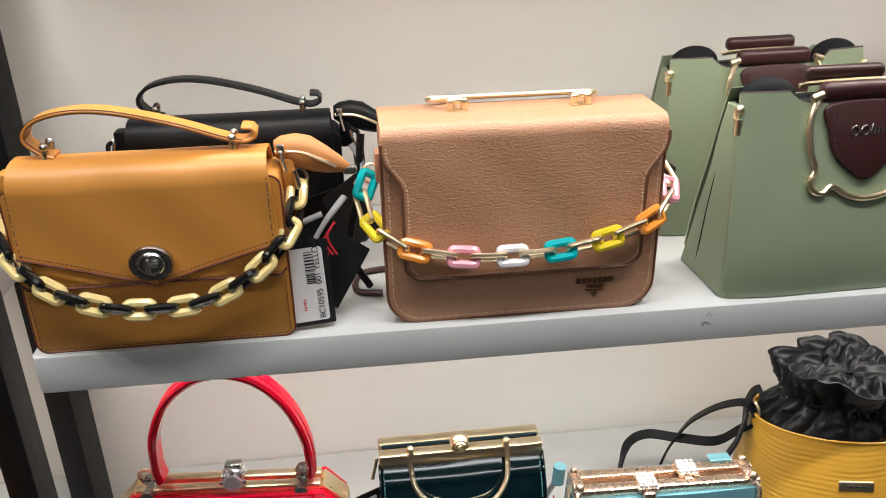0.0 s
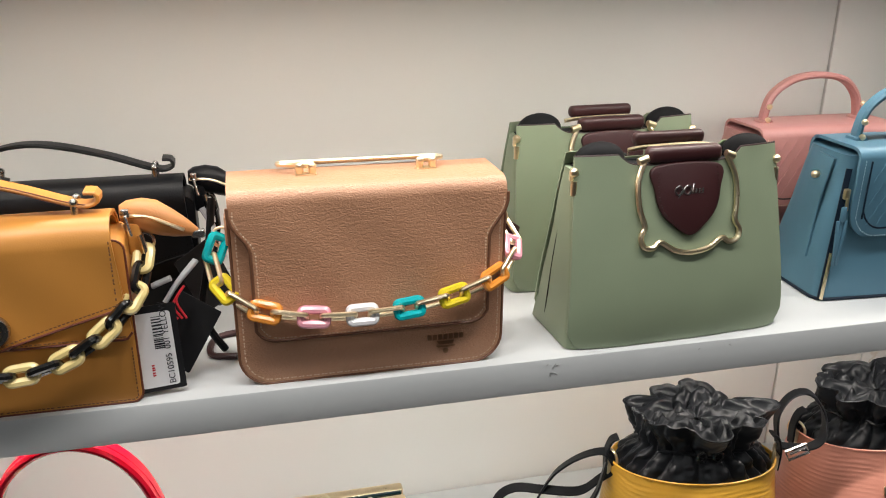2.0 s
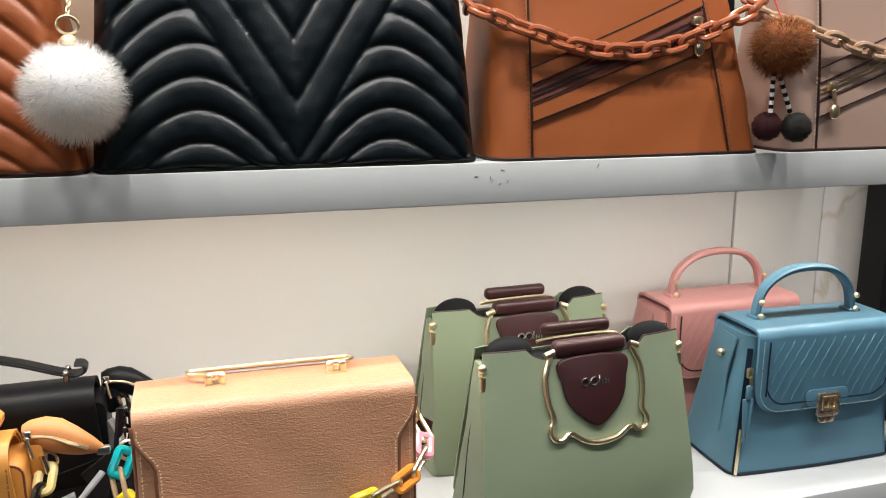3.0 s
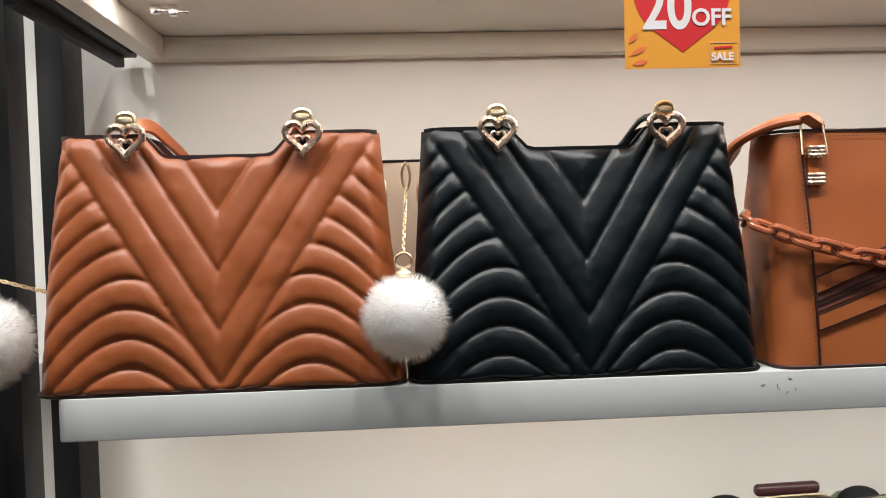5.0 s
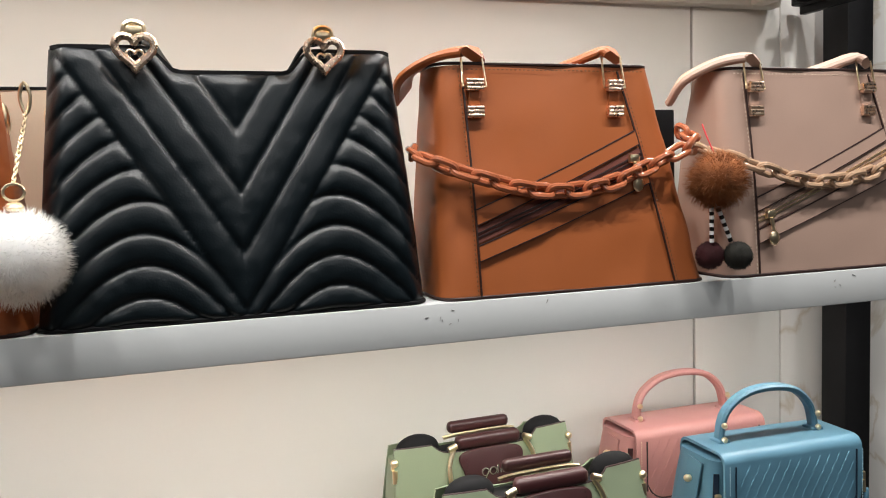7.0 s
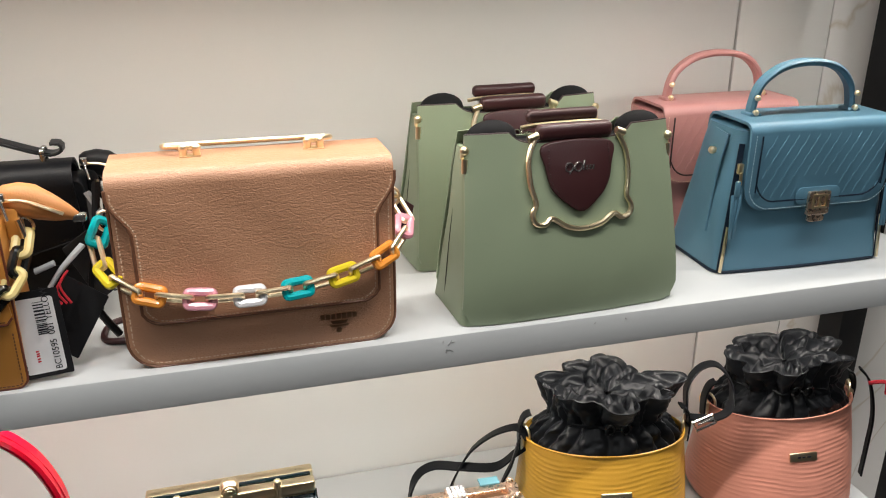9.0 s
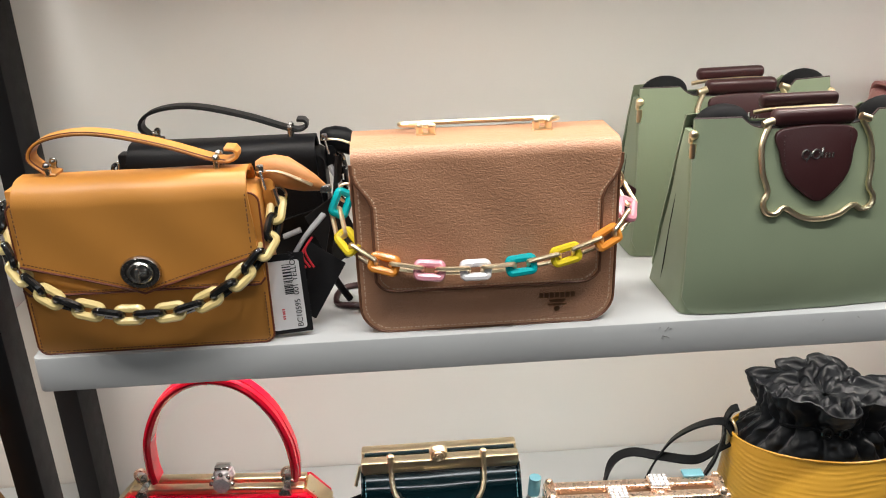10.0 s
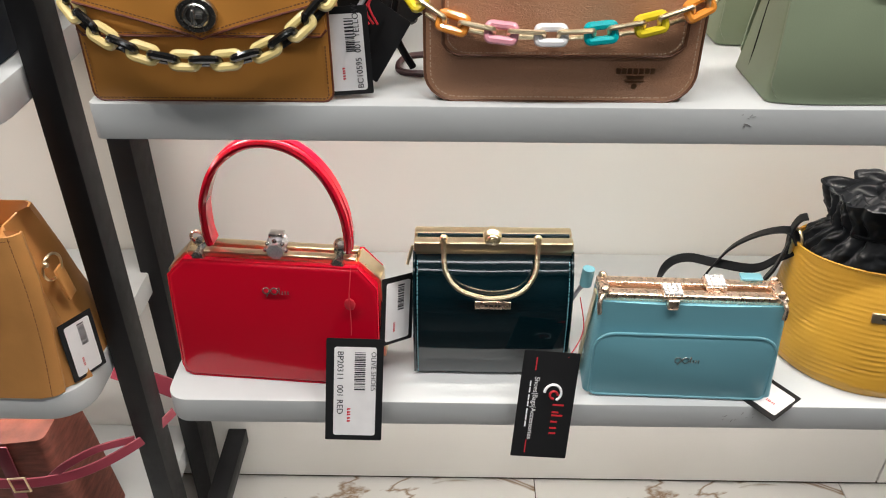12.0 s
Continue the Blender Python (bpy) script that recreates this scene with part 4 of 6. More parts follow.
pompom("yarn_ball", charm, 0.0155, 0.004, 1500, (-0.001, 0.012, -0.08), 23, YARN_RED, "dark red yarn ball")
for i, (x0, x1) in enumerate(((-0.006, -0.006), (0.0, 0.018))):
    for j in range(10):
        f, g = j / 10, (j + 1) / 10
        a, b = Vector((x0 + (x1 - x0) * f, 0.002, -0.026 - 0.04 * f)), Vector((x0 + (x1 - x0) * g, 0.002, -0.026 - 0.04 * g))
        part("cord_bead", rod(a, b, 0.0024, 8), INK_WHITE if (i + j) % 2 else BLACK_PLASTIC, charm)
part("hanger", tube([(0, 0.005, 0.026), (0.002, 0.02, 0.045), (0.004, 0.03, 0.058)], 0.0008, 12, 6), CORD_RED, charm)

# ---- middle shelf ----
TAN = mat("tan_leather", (0.56, 0.235, 0.075), 0.5, var=0.08, bump=0.3, bump_scale=400)


def turnlock_bag(name, label, x, y, leather, edge, thread, chained):
    """A small flap bag with a turn lock, a strap handle on top and a link chain."""
    bag = thing(name, label, "handbag", x, y, MID, 0, 0, 0, "turn-lock flap bags")
    W, H, D = 0.1175, 0.181, 0.085
    body = plate(rounded(-W, W, 0.001, H - 0.02, 0.01, 4), D, 0.002)
    for v in body.verts:  # the gusset narrows towards the top
        v.co.y *= 1 - 0.4 * max(0.0, v.co.z) / H
    part("body", body, leather, bag)
    half = lambda z: W - 0.003 - 0.06 * max(0.0, z - 0.07)
    under = lambda u: 0.068 + corner(u, W, 0.008)
    part("flap_layer", draped(H - 0.003, 0.052, lambda z: W - 0.001 - 0.095 * max(0.0, z - 0.07), under, 40, 0.0025, 0.03, 0.023, 0.003), leather, bag)
    tip = lambda u: 0.0665 + 0.034 * abs(u) ** 0.9
    flap = part("flap", draped(H, 0.054, half, tip, 48, 0.003, 0.04, 0.024, 0.0065), leather, bag, "pointed front flap")
    part("edge_paint", sweep([Vector((u * half(tip(u)), -0.0078, tip(u) - 0.0004)) for u in [-1 + i / 24 for i in range(49)]], circle(0.0012, 6)), edge, flap)
    part("edge_paint", sweep([Vector((u * (W - 0.001), -0.0042, under(u) - 0.0003)) for u in [-0.999 + 1.998 * i / 48 for i in range(49)]], circle(0.0012, 6)), edge, flap)
    part("edge_paint", sweep([Vector((a, 0.001, c)) for a, c in rounded(-W - 0.0003, W + 0.0003, 0.0006, H - 0.02, 0.01, 4)], circle(0.0011, 6), True), edge, bag)
    part("stitching", stitches([
        [(u * (half(tip(u)) - 0.004), -0.0098, tip(u) + 0.004) for u in [-1 + i / 20 for i in range(41)]],
        [(-half(0.12) + 0.004, -0.0098, 0.104 + 0.06 * i / 20) for i in range(21)], [(half(0.12) - 0.004, -0.0098, 0.104 + 0.06 * i / 20) for i in range(21)],
        [(-W + 0.005 + (2 * W - 0.01) * i / 30, -0.0058, 0.0715) for i in range(31)],
        [(-W + 0.004, -0.0006, 0.06 - 0.053 * i / 10) for i in range(11)] + [(-W + 0.007 + (2 * W - 0.014) * i / 30, -0.0006, 0.0045) for i in range(31)] + [(W - 0.004, -0.0006, 0.007 + 0.053 * i / 10) for i in range(11)]], 0.0038, 0.0026, 0.0012), thread, bag)
    lock = part("turn_lock", merge(
        loft([[Vector((0.0197 * s * math.cos(a * 0.2618), yy, 0.09 + 0.0168 * s * math.sin(a * 0.2618))) for a in range(24)] for s, yy in ((1, -0.009), (1, -0.0115), (0.93, -0.0135), (0.74, -0.0135), (0.7, -0.0115))])), CHROME, bag, "oval gunmetal turn lock")
    part("lock_well", loft([[Vector((0.0146 * math.cos(a * 0.2618), yy, 0.09 + 0.0122 * math.sin(a * 0.2618))) for a in range(24)] for yy in (-0.0105, -0.0119)]), BRONZE_DARK, lock, "dark recessed oval")
    part("lock_ring", sweep([Vector((0.0105 * math.cos(a * 0.3927), -0.0128, 0.09 + 0.0095 * math.sin(a * 0.3927))) for a in range(16)], circle(0.002, 6), True), CHROME, lock)
    part("lock_bar", merge(rbox(0.0042, 0.008, 0.015, 0.0018, (-0.001, -0.0165, 0.09)), rbox(0.012, 0.004, 0.005, 0.0015, (0.001, -0.0145, 0.09))), SILVER, lock)
    part("handle", strap([(-0.072, 0.028, 0.1885), (-0.083, 0.028, 0.193), (-0.0945, 0.028, 0.206), (-0.084, 0.028, 0.2205), (-0.055, 0.028, 0.2275), (-0.02, 0.028, 0.2255), (0.03, 0.028, 0.213), (0.07, 0.028, 0.199), (0.088, 0.028, 0.1945), (0.099, 0.028, 0.1985), (0.097, 0.028, 0.2055), (0.088, 0.028, 0.2065)], 0.021, 0.0034, (0, 1, 0), 60), leather, bag)
    part("handle_edge", strap([(-0.083, 0.0188, 0.193), (-0.0945, 0.0188, 0.206), (-0.084, 0.0188, 0.2205), (-0.055, 0.0188, 0.2275), (-0.02, 0.0188, 0.2255), (0.03, 0.0188, 0.213), (0.07, 0.0188, 0.199), (0.088, 0.0188, 0.1945)], 0.0006, 0.0038, (0, 1, 0), 40), edge, bag)
    for p in [c for c in bag.children if c.name.startswith("handle")]:
        p.location.z = -0.007
    for hx in (-0.079, 0.079):
        part("handle_post", merge(rod((hx, 0.02, 0.175), (hx, 0.02, 0.191), 0.0032, 12), rod((hx, 0.036, 0.175), (hx, 0.036, 0.191), 0.0032, 12), ball(0.004, (hx, 0.02, 0.191)), ball(0.004, (hx, 0.036, 0.191))), CHROME, bag)
    for sx in (-1, 1):
        tab = part("side_tab", rbox(0.012, 0.02, 0.03, 0.002, (sx * (W + 0.006), 0.04, 0.15)), leather, bag)
        part("side_ring", merge(sweep([Vector((sx * (W + 0.013) + 0.009 * math.cos(a * 0.3927), 0.036, 0.146 + 0.009 * math.sin(a * 0.3927))) for a in range(16)], circle(0.0016, 6), True), rod((sx * (W + 0.011), 0.03, 0.155), (sx * (W + 0.015), 0.03, 0.137), 0.0028)), SILVER, tab)
    end = part("zip_end", loft([[Vector((W - 0.006 + 0.068 * f, 0.045 - 0.012 * f + 0.014 * s * math.cos(a * 0.5236), 0.172 - 0.02 * f * f + 0.0165 * s * math.sin(a * 0.5236))) for a in range(12)] for f, s in ((0, 0.45), (0.1, 0.72), (0.3, 0.98), (0.5, 1), (0.7, 0.82), (0.88, 0.5), (1, 0.22))], True, 0.0012, 60), TAN if chained else leather, bag, "zipped gusset end sticking out sideways")
    part("zip_teeth", tube([(W - 0.004, 0.034, 0.172), (W + 0.018, 0.0285, 0.172), (W + 0.036, 0.0235, 0.166), (W + 0.05, 0.026, 0.158)], 0.0018, 24, 6), GOLD, end)
    part("zip_slider", merge(rbox(0.008, 0.006, 0.008, 0.002, (W + 0.001, 0.0275, 0.1765)), rod((W + 0.001, 0.024, 0.174), (W + 0.005, 0.02, 0.157), 0.0018)), SILVER, end)
    part("end_cap", rbox(0.012, 0.008, 0.008, 0.002, (W + 0.062, 0.033, 0.1515)), SILVER, end)
    if chained:
        pale = hidden_mesh(link_shape(0.0325, 0.0205, 0.0042, 0.25), CREAM_PLASTIC)
        dark = hidden_mesh(link_shape(0.0325, 0.0205, 0.004, 0.25), BLACK_PLASTIC)
        chain(bag, [(-W - 0.018, 0.036, 0.143), (-W - 0.02, 0.022, 0.125), (-W - 0.001, 0.0, 0.094), (-0.085, -0.016, 0.07), (-0.04, -0.021, 0.054), (0.0, -0.022, 0.0505), (0.045, -0.021, 0.055), (0.088, -0.016, 0.076), (W + 0.004, 0.004, 0.108), (W + 0.013, 0.034, 0.14)], [(dark, None), (pale, None)], 0.0197, (48, -22))
    else:
        dark = hidden_mesh(link_shape(0.028, 0.017, 0.0027, 0.25), BLACK_PLASTIC)
        chain(bag, [(-W - 0.016, 0.036, 0.15), (-W - 0.016, 0.03, 0.12), (-W - 0.01, 0.02, 0.08), (-W, 0.0, 0.05)], [(dark, None)], 0.018)
        chain(bag, [(W + 0.016, 0.036, 0.15), (W + 0.02, 0.02, 0.12), (W + 0.012, -0.004, 0.08), (W + 0.02, -0.01, 0.04)], [(dark, None)], 0.018)
    return bag


turnlock_bag("flap_bag", "mustard yellow leather flap bag with cream and black chain", -0.2515, 0.0065, MUSTARD, MUSTARD_EDGE, THREAD_DARK, True)
rear_flap = turnlock_bag("flap_bag", "black leather flap bag with strap handle behind another", -0.193, 0.15, BLACK, LINING, LINING, False)
rear_flap.scale = (0.95, 0.95, 0.96)
swing_tag(-0.1215, 0.02, 1.041, -4, 6, -2, 0.046, 0.086, "black price tag with white barcode sticker on shelf", (("BC10595  001 YELLOW", 0.3, -0.93, 0.0082), ("OLIVE", -0.33, -0.93, 0.006)), 90)
swing_tag(-0.079, 0.05, 1.03, -14, -20, 28, 0.05, 0.07, "plain black swing tag turned over behind the chain", blank=True)
swing_tag(-0.085, 0.11, 1.06, 8, 30, -25, 0.045, 0.08, "plain black swing tag hanging on the black bag", blank=True)
wrap = thing("paper_wrap", "grey packing paper twisted round a black chain", "wrapping", -0.09, 0.09, MID)
for c in ([(0.02, 0, 0.16), (0.03, -0.01, 0.14), (0.022, -0.02, 0.125)], [(0.01, -0.01, 0.11), (-0.008, -0.03, 0.095), (-0.02, -0.04, 0.08)], [(-0.012, -0.04, 0.105), (-0.03, -0.04, 0.098)]):
    part("twist", strap(c, 0.007, 0.004, (0.3, 0.8, 0.5), 10), PAPER_GREY, wrap)
part("chain_cover", tube([(0.03, 0, 0.0045), (0.012, -0.01, 0.05), (0.022, -0.015, 0.11), (0.03, 0, 0.17)], 0.004, 20, 8), BLACK, wrap)
part("red_tie", merge(*[tube([(0.0, -0.05, 0.1), (-0.008 - 0.003 * i, -0.056, 0.088 - 0.004 * i), (-0.004 * i, -0.058, 0.07)], 0.0012, 8, 5) for i in range(4)]), CORD_RED, wrap)


def satchel(x, y):
    bag = thing("satchel", "beige pebbled leather satchel with multicoloured link chain", "handbag", x, y, MID)
    W, H, D = 0.1305, 0.2, 0.085
    part("body", plate(rounded(-W, W, 0.001, H - 0.014, 0.03, 7, (1, 1, 0.3, 0.3)), D, 0.0025), BEIGE, bag)

    def half(z):
        f = max(0.0, min(1.0, (z - 0.146) / 0.026))
        return 0.1128 + (W - 0.1128) * f

    low = lambda u: 0.0505 + corner(u, 0.1128, 0.02)
    flap = part("flap", draped(H, D, half, low, 60, 0.0034, 0.05, 0.014, 0.0045, 0.0015), BEIGE, bag, "front flap with notched sides")
    part("flap_edge", sweep([Vector(p) for p in edge_path(half, low, -0.0062, 0.186, -0.0006)], circle(0.0016, 6)), BEIGE_EDGE, flap)
    part("piping", sweep([Vector((a, 0.0012, c)) for a, c in rounded(-W - 0.0004, W + 0.0004, 0.0006, H - 0.014, 0.03, 7, (1, 1, 0.3, 0.3))], circle(0.0016, 6), True), BEIGE_EDGE, bag)
    part("stitching", stitches([edge_path(half, low, -0.0092, 0.184, 0.004),
                                [(a, -0.0006, c) for a, c in [(-W + 0.005, 0.165), (-W + 0.005, 0.1), (-W + 0.005, 0.034)] + [(-W + 0.031 - 0.026 * math.cos(radians(t)), 0.032 - 0.026 * math.sin(radians(t))) for t in range(0, 91, 15)] + [(0, 0.006)] + [(W - 0.031 + 0.026 * math.sin(radians(t)), 0.032 - 0.026 * math.cos(radians(t))) for t in range(0, 91, 15)] + [(W - 0.005, 0.1), (W - 0.005, 0.165)]]], 0.0038, 0.0026, 0.0012), THREAD, bag)
    part("handle", tube([(-0.056, 0.05, 0.208), (-0.075, 0.055, 0.208), (-0.081, 0.064, 0.2065), (-0.066, 0.071, 0.2055), (0.06, 0.071, 0.2055), (0.079, 0.064, 0.2065), (0.077, 0.055, 0.208), (0.0615, 0.05, 0.208)], 0.0026, 60, 8), GOLD, bag, "thin gold handle folded back")
    for hx in (-0.056, 0.0615):
        part("handle_post", merge(*[m for d in (-0.0062, 0.0062) for m in (rod((hx + d, 0.045, 0.199), (hx + d, 0.045, 0.207), 0.0036, 12), ball(0.0042, (hx + d, 0.045, 0.208)))], rod((hx - 0.008, 0.047, 0.209), (hx + 0.008, 0.047, 0.209), 0.003), rbox(0.02, 0.012, 0.0015, 0.0005, (hx, 0.046, 0.2005))), GOLD, bag)
    crest = [plate(rounded(0.053 + 0.0055 * i, 0.0572 + 0.0055 * i, 0.0305, 0.0365, 0.0006, 2), 0.001, 0, -0.001) for i in range(7)]
    crest += [plate(o, 0.001, 0, -0.001) for o in ([(0.063, 0.0285), (0.081, 0.0285), (0.079, 0.025), (0.065, 0.025)], [(0.062, 0.0235), (0.082, 0.0235), (0.08, 0.0215), (0.064, 0.0215)], rounded(0.0692, 0.0748, 0.0145, 0.0205, 0.0026, 3))]
    part("crest", merge(*crest), BRONZE, bag, "small metal crest of plain shapes")
    for sx in (-1, 1):
        tab = part("side_tab", rbox(0.006, 0.02, 0.03, 0.002, (sx * (W + 0.002), 0.045, 0.15)), BEIGE, bag)
        part("side_ring", sweep([Vector((sx * (W + 0.009) + 0.008 * math.cos(a * 0.3927), 0.045, 0.142 + 0.01 * math.sin(a * 0.3927))) for a in range(16)], circle(0.0016, 6), True), GOLD, tab)
    part("strap_end", plate([(W + 0.006, 0.125), (W + 0.02, 0.138), (W + 0.034, 0.128), (W + 0.03, 0.105), (W + 0.008, 0.097)], 0.003, 0.0006, 0.05), WINE, bag, "brown leather strap end")
    gold = hidden_mesh(link_shape(0.0365, 0.0175, 0.0025, 0.65), GOLD)
    fat = [hidden_mesh(link_shape(0.032, 0.022, 0.0042, 0.62), m) for m in ACRYLIC]
    order = []
    for i in range(20):
        order += [(fat[i % 5], None), (gold, None)]
    chain(bag, [(-W - 0.01, 0.044, 0.142), (-W - 0.018, 0.026, 0.116), (-W + 0.006, -0.004, 0.091), (-0.08, -0.0155, 0.0795), (-0.0265, -0.019, 0.0755), (0.04, -0.019, 0.079), (0.1, -0.0155, 0.093), (0.135, -0.001, 0.108), (W + 0.018, 0.03, 0.125), (W + 0.012, 0.044, 0.138)], order, 0.0222, (-18, 40), "link", 1.3)
    part("strap_loop", tube([(-W - 0.004, 0.06, 0.004), (-W - 0.03, 0.07, 0.0035), (-W - 0.024, 0.11, 0.0035), (-W + 0.02, 0.12, 0.0035)], 0.0035, 24, 8), WINE, bag)
    return bag


satchel(0.0865, 0.0125).scale = (1, 1, 0.985)


def bear_tote(x, y, rz):
    bag = thing("frame_tote", "sage green leather tote with wine shield and gold frame", "handbag", x, y, MID, rz, 0, 0, "sage green totes")
    H, k, base = 0.203, 0.2, -0.018

    def half(z):
        return 0.1325 - 0.066 * z

    def shift(z):
        return -0.004

    def top(u):
        return H - 0.012 * max(0.0, 1 - (abs(u) / 0.6) ** 8) + 0.001 * u

    def panel(y0, slope, out):
        """A padded leather panel with raised shoulders and round lower corners."""
        nu, nv = 56, 22
        front = []
        for i in range(nu + 1):
            u = -1 + 2 * i / nu
            low = 0.0015 + 0.02 * max(0.0, (abs(u) - 0.84) / 0.16) ** 2.4
            col = []
            for j in range(nv + 1):
                z = low + (top(u) - low) * j / nv
                f = z / H
                tuck = max(0.0, 1 - f / 0.3) ** 2
                y = y0 + slope * z - out * (0.0055 * math.sin(math.pi * min(1, f) ** 0.75) * (1 - 0.5 * u * u) - 0.0075 * abs(u) ** 3.5 - 0.006 * tuck)
                col.append((shift(z) + u * half(z), y + 0.0012 * noise.noise(Vector((u * 3, f * 3, x * 9))), z))
            front.append(col)
        bm = bmesh.new()
        fa = [[bm.verts.new(p) for p in c] for c in front]
        ba = [[bm.verts.new((p[0], p[1] + 0.003 * out, p[2])) for p in c] for c in front]
        for i in range(nu):
            for j in range(nv):
                bm.faces.new((fa[i][j], fa[i + 1][j], fa[i + 1][j + 1], fa[i][j + 1]))
                bm.faces.new((ba[i][j], ba[i][j + 1], ba[i + 1][j + 1], ba[i + 1][j]))
            for j in (0, nv):
                bm.faces.new((fa[i][j], ba[i][j], ba[i + 1][j], fa[i + 1][j]))
        for i in (0, nu):
            for j in range(nv):
                bm.faces.new((fa[i][j], fa[i][j + 1], ba[i][j + 1], ba[i][j]))
        bmesh.ops.recalc_face_normals(bm, faces=bm.faces)
        rim = [Vector((c[nv][0], c[nv][1] + 0.0015 * out, c[nv][2])) for c in front]
        return bm, rim

    rows = [ring(shift(z) - half(z) + 0.0015, shift(z) + half(z) - 0.0015, base + 0.004 + k * z + 0.006 * max(0.0, 1 - z / 0.06) ** 2, 0.092 - 0.2 * z, z + 0.001, 0.009, 5, 12, 0.003) for z in [0.188 * i / 14 for i in range(15)]]
    part("body", loft(rows, True, 0.0022, 18, x * 10), SAGE, bag)
    front, rim = panel(base - 0.0035, k, 1)
    front = part("front_panel", front, SAGE, bag, "smooth front panel with raised shoulders")
    part("edge_paint", sweep(rim, circle(0.0014, 6)), BROWN_EDGE, front)
    back, rim = panel(0.098, -0.2, -1)
    part("back_panel", back, SAGE, bag)
    mouth = [Vector(p) for p in rows[-1]]
    part("mouth", loft([[Vector((p.x * 0.97, 0.04 + (p.y - 0.04) * 0.9, p.z + 0.0006)) for p in mouth], [Vector((p.x * 0.9, 0.04 + (p.y - 0.04) * 0.5, p.z + 0.0008)) for p in mouth]]), LINING, bag, "dark lined opening")
    for sx in (-1, 1):
        part("lining_fold", ball(0.03, (sx * 0.088, 0.041, 0.1945), 20, 14, (0.95, 0.5, 0.62)), LINING, bag, "black lining bulging at the corner")
        part("side_piping", tube([(sx * (half(0.19) - 0.003), 0.043, 0.19), (shift(0.1) + sx * (half(0.1) - 0.002), 0.05, 0.1), (shift(0.01) + sx * (half(0.01) - 0.002), 0.056, 0.006)], 0.0014, 20, 6), LINING, bag)
        snap = part("side_snap", merge(rbox(0.009, 0.006, 0.012, 0.002, (sx * 0.1195 - 0.004, 0.026, 0.183)), rod((sx * 0.1205 - 0.004, 0.022, 0.178), (sx * 0.1205 - 0.004, 0.021, 0.163), 0.0035), ball(0.005, (sx * 0.1205 - 0.004, 0.023, 0.187))), GOLD, bag)
        part("snap_tab", rbox(0.007, 0.004, 0.026, 0.0015, (sx * 0.1185 - 0.004, 0.029, 0.176)), SAGE, snap)
    fy = lambda z: base + k * z - 0.0065 - 0.0055 * math.sin(math.pi * min(1.0, z / H) ** 0.75)
    frame_pts = [(-0.052, 0.196), (-0.0605, 0.176), (-0.06, 0.15), (-0.0545, 0.131), (-0.0595, 0.1195), (-0.0555, 0.1095), (-0.0445, 0.108), (-0.036, 0.1135), (-0.018, 0.1035), (0.002, 0.1), (0.024, 0.1035), (0.0405, 0.1125), (0.05, 0.1075), (0.0605, 0.111), (0.063, 0.1205), (0.0575, 0.131), (0.0605, 0.15), (0.0595, 0.176), (0.05, 0.196)]
    part("gold_frame", tube([(a * 0.96, fy(c), c) for a, c in frame_pts], 0.003, 90, 8), GOLD, bag, "wavy gold metal frame")
    part("frame_hinge", rod((-0.057, fy(0.195), 0.196), (-0.046, fy(0.197), 0.1995), 0.004), GOLD, bag)
    part("frame_hinge", rod((0.046, fy(0.197), 0.1995), (0.056, fy(0.195), 0.196), 0.004), GOLD, bag)
    shield = [(0.92 * a, c) for a, c in ((-0.042, 0.19), (0.039, 0.19), (0.041, 0.165), (0.035, 0.145), (0.022, 0.131), (0.0, 0.1185), (-0.023, 0.131), (-0.037, 0.145), (-0.043, 0.165))]
    part("shield", lean(plate([(p.x, p.z) for p in curve_points([(a, 0, c) for a, c in shield], 60, True)], 0.0035, 0.0012), k + 0.06, base - 0.0213), WINE, bag, "dark wine shield tab")
    part("stitching", stitches([[(p.x * 0.92, base - 0.0218 + (k + 0.06) * (0.155 + (p.z - 0.155) * 0.91), 0.155 + (p.z - 0.155) * 0.91) for p in curve_points([(a, 0, c) for a, c in shield[1:] + shield[:1]], 60)]], 0.004, 0.0026), BROWN_EDGE, bag)
    part("handle_roll", rbox(0.088, 0.017, 0.018, 0.007, (-0.001, fy(0.2) + 0.006, 0.2005), 4), WINE, bag, "dark wine grip over the top edge")
    part("handle_roll", rbox(0.086, 0.014, 0.015, 0.006, (0.004, 0.062, 0.2085), 4), WINE, bag)
    part("back_frame", tube([(-0.05, 0.05, 0.2), (-0.03, 0.0485, 0.2025), (0.03, 0.0485, 0.203), (0.05, 0.05, 0.2)], 0.0024, 30, 8), GOLD, bag)
    script_mark(bag, -0.001, base - 0.0225 + (k + 0.06) * 0.1655, 0.1655, 0.034, SILVER)
    return bag


green = bear_tote(0.4255, 0.026, 2)
rear_green = copy_thing(green, pose(0.418, 0.188, MID, 0, 0, 3))
rear_green["label"] = "sage green leather tote with gold frame against the wall"


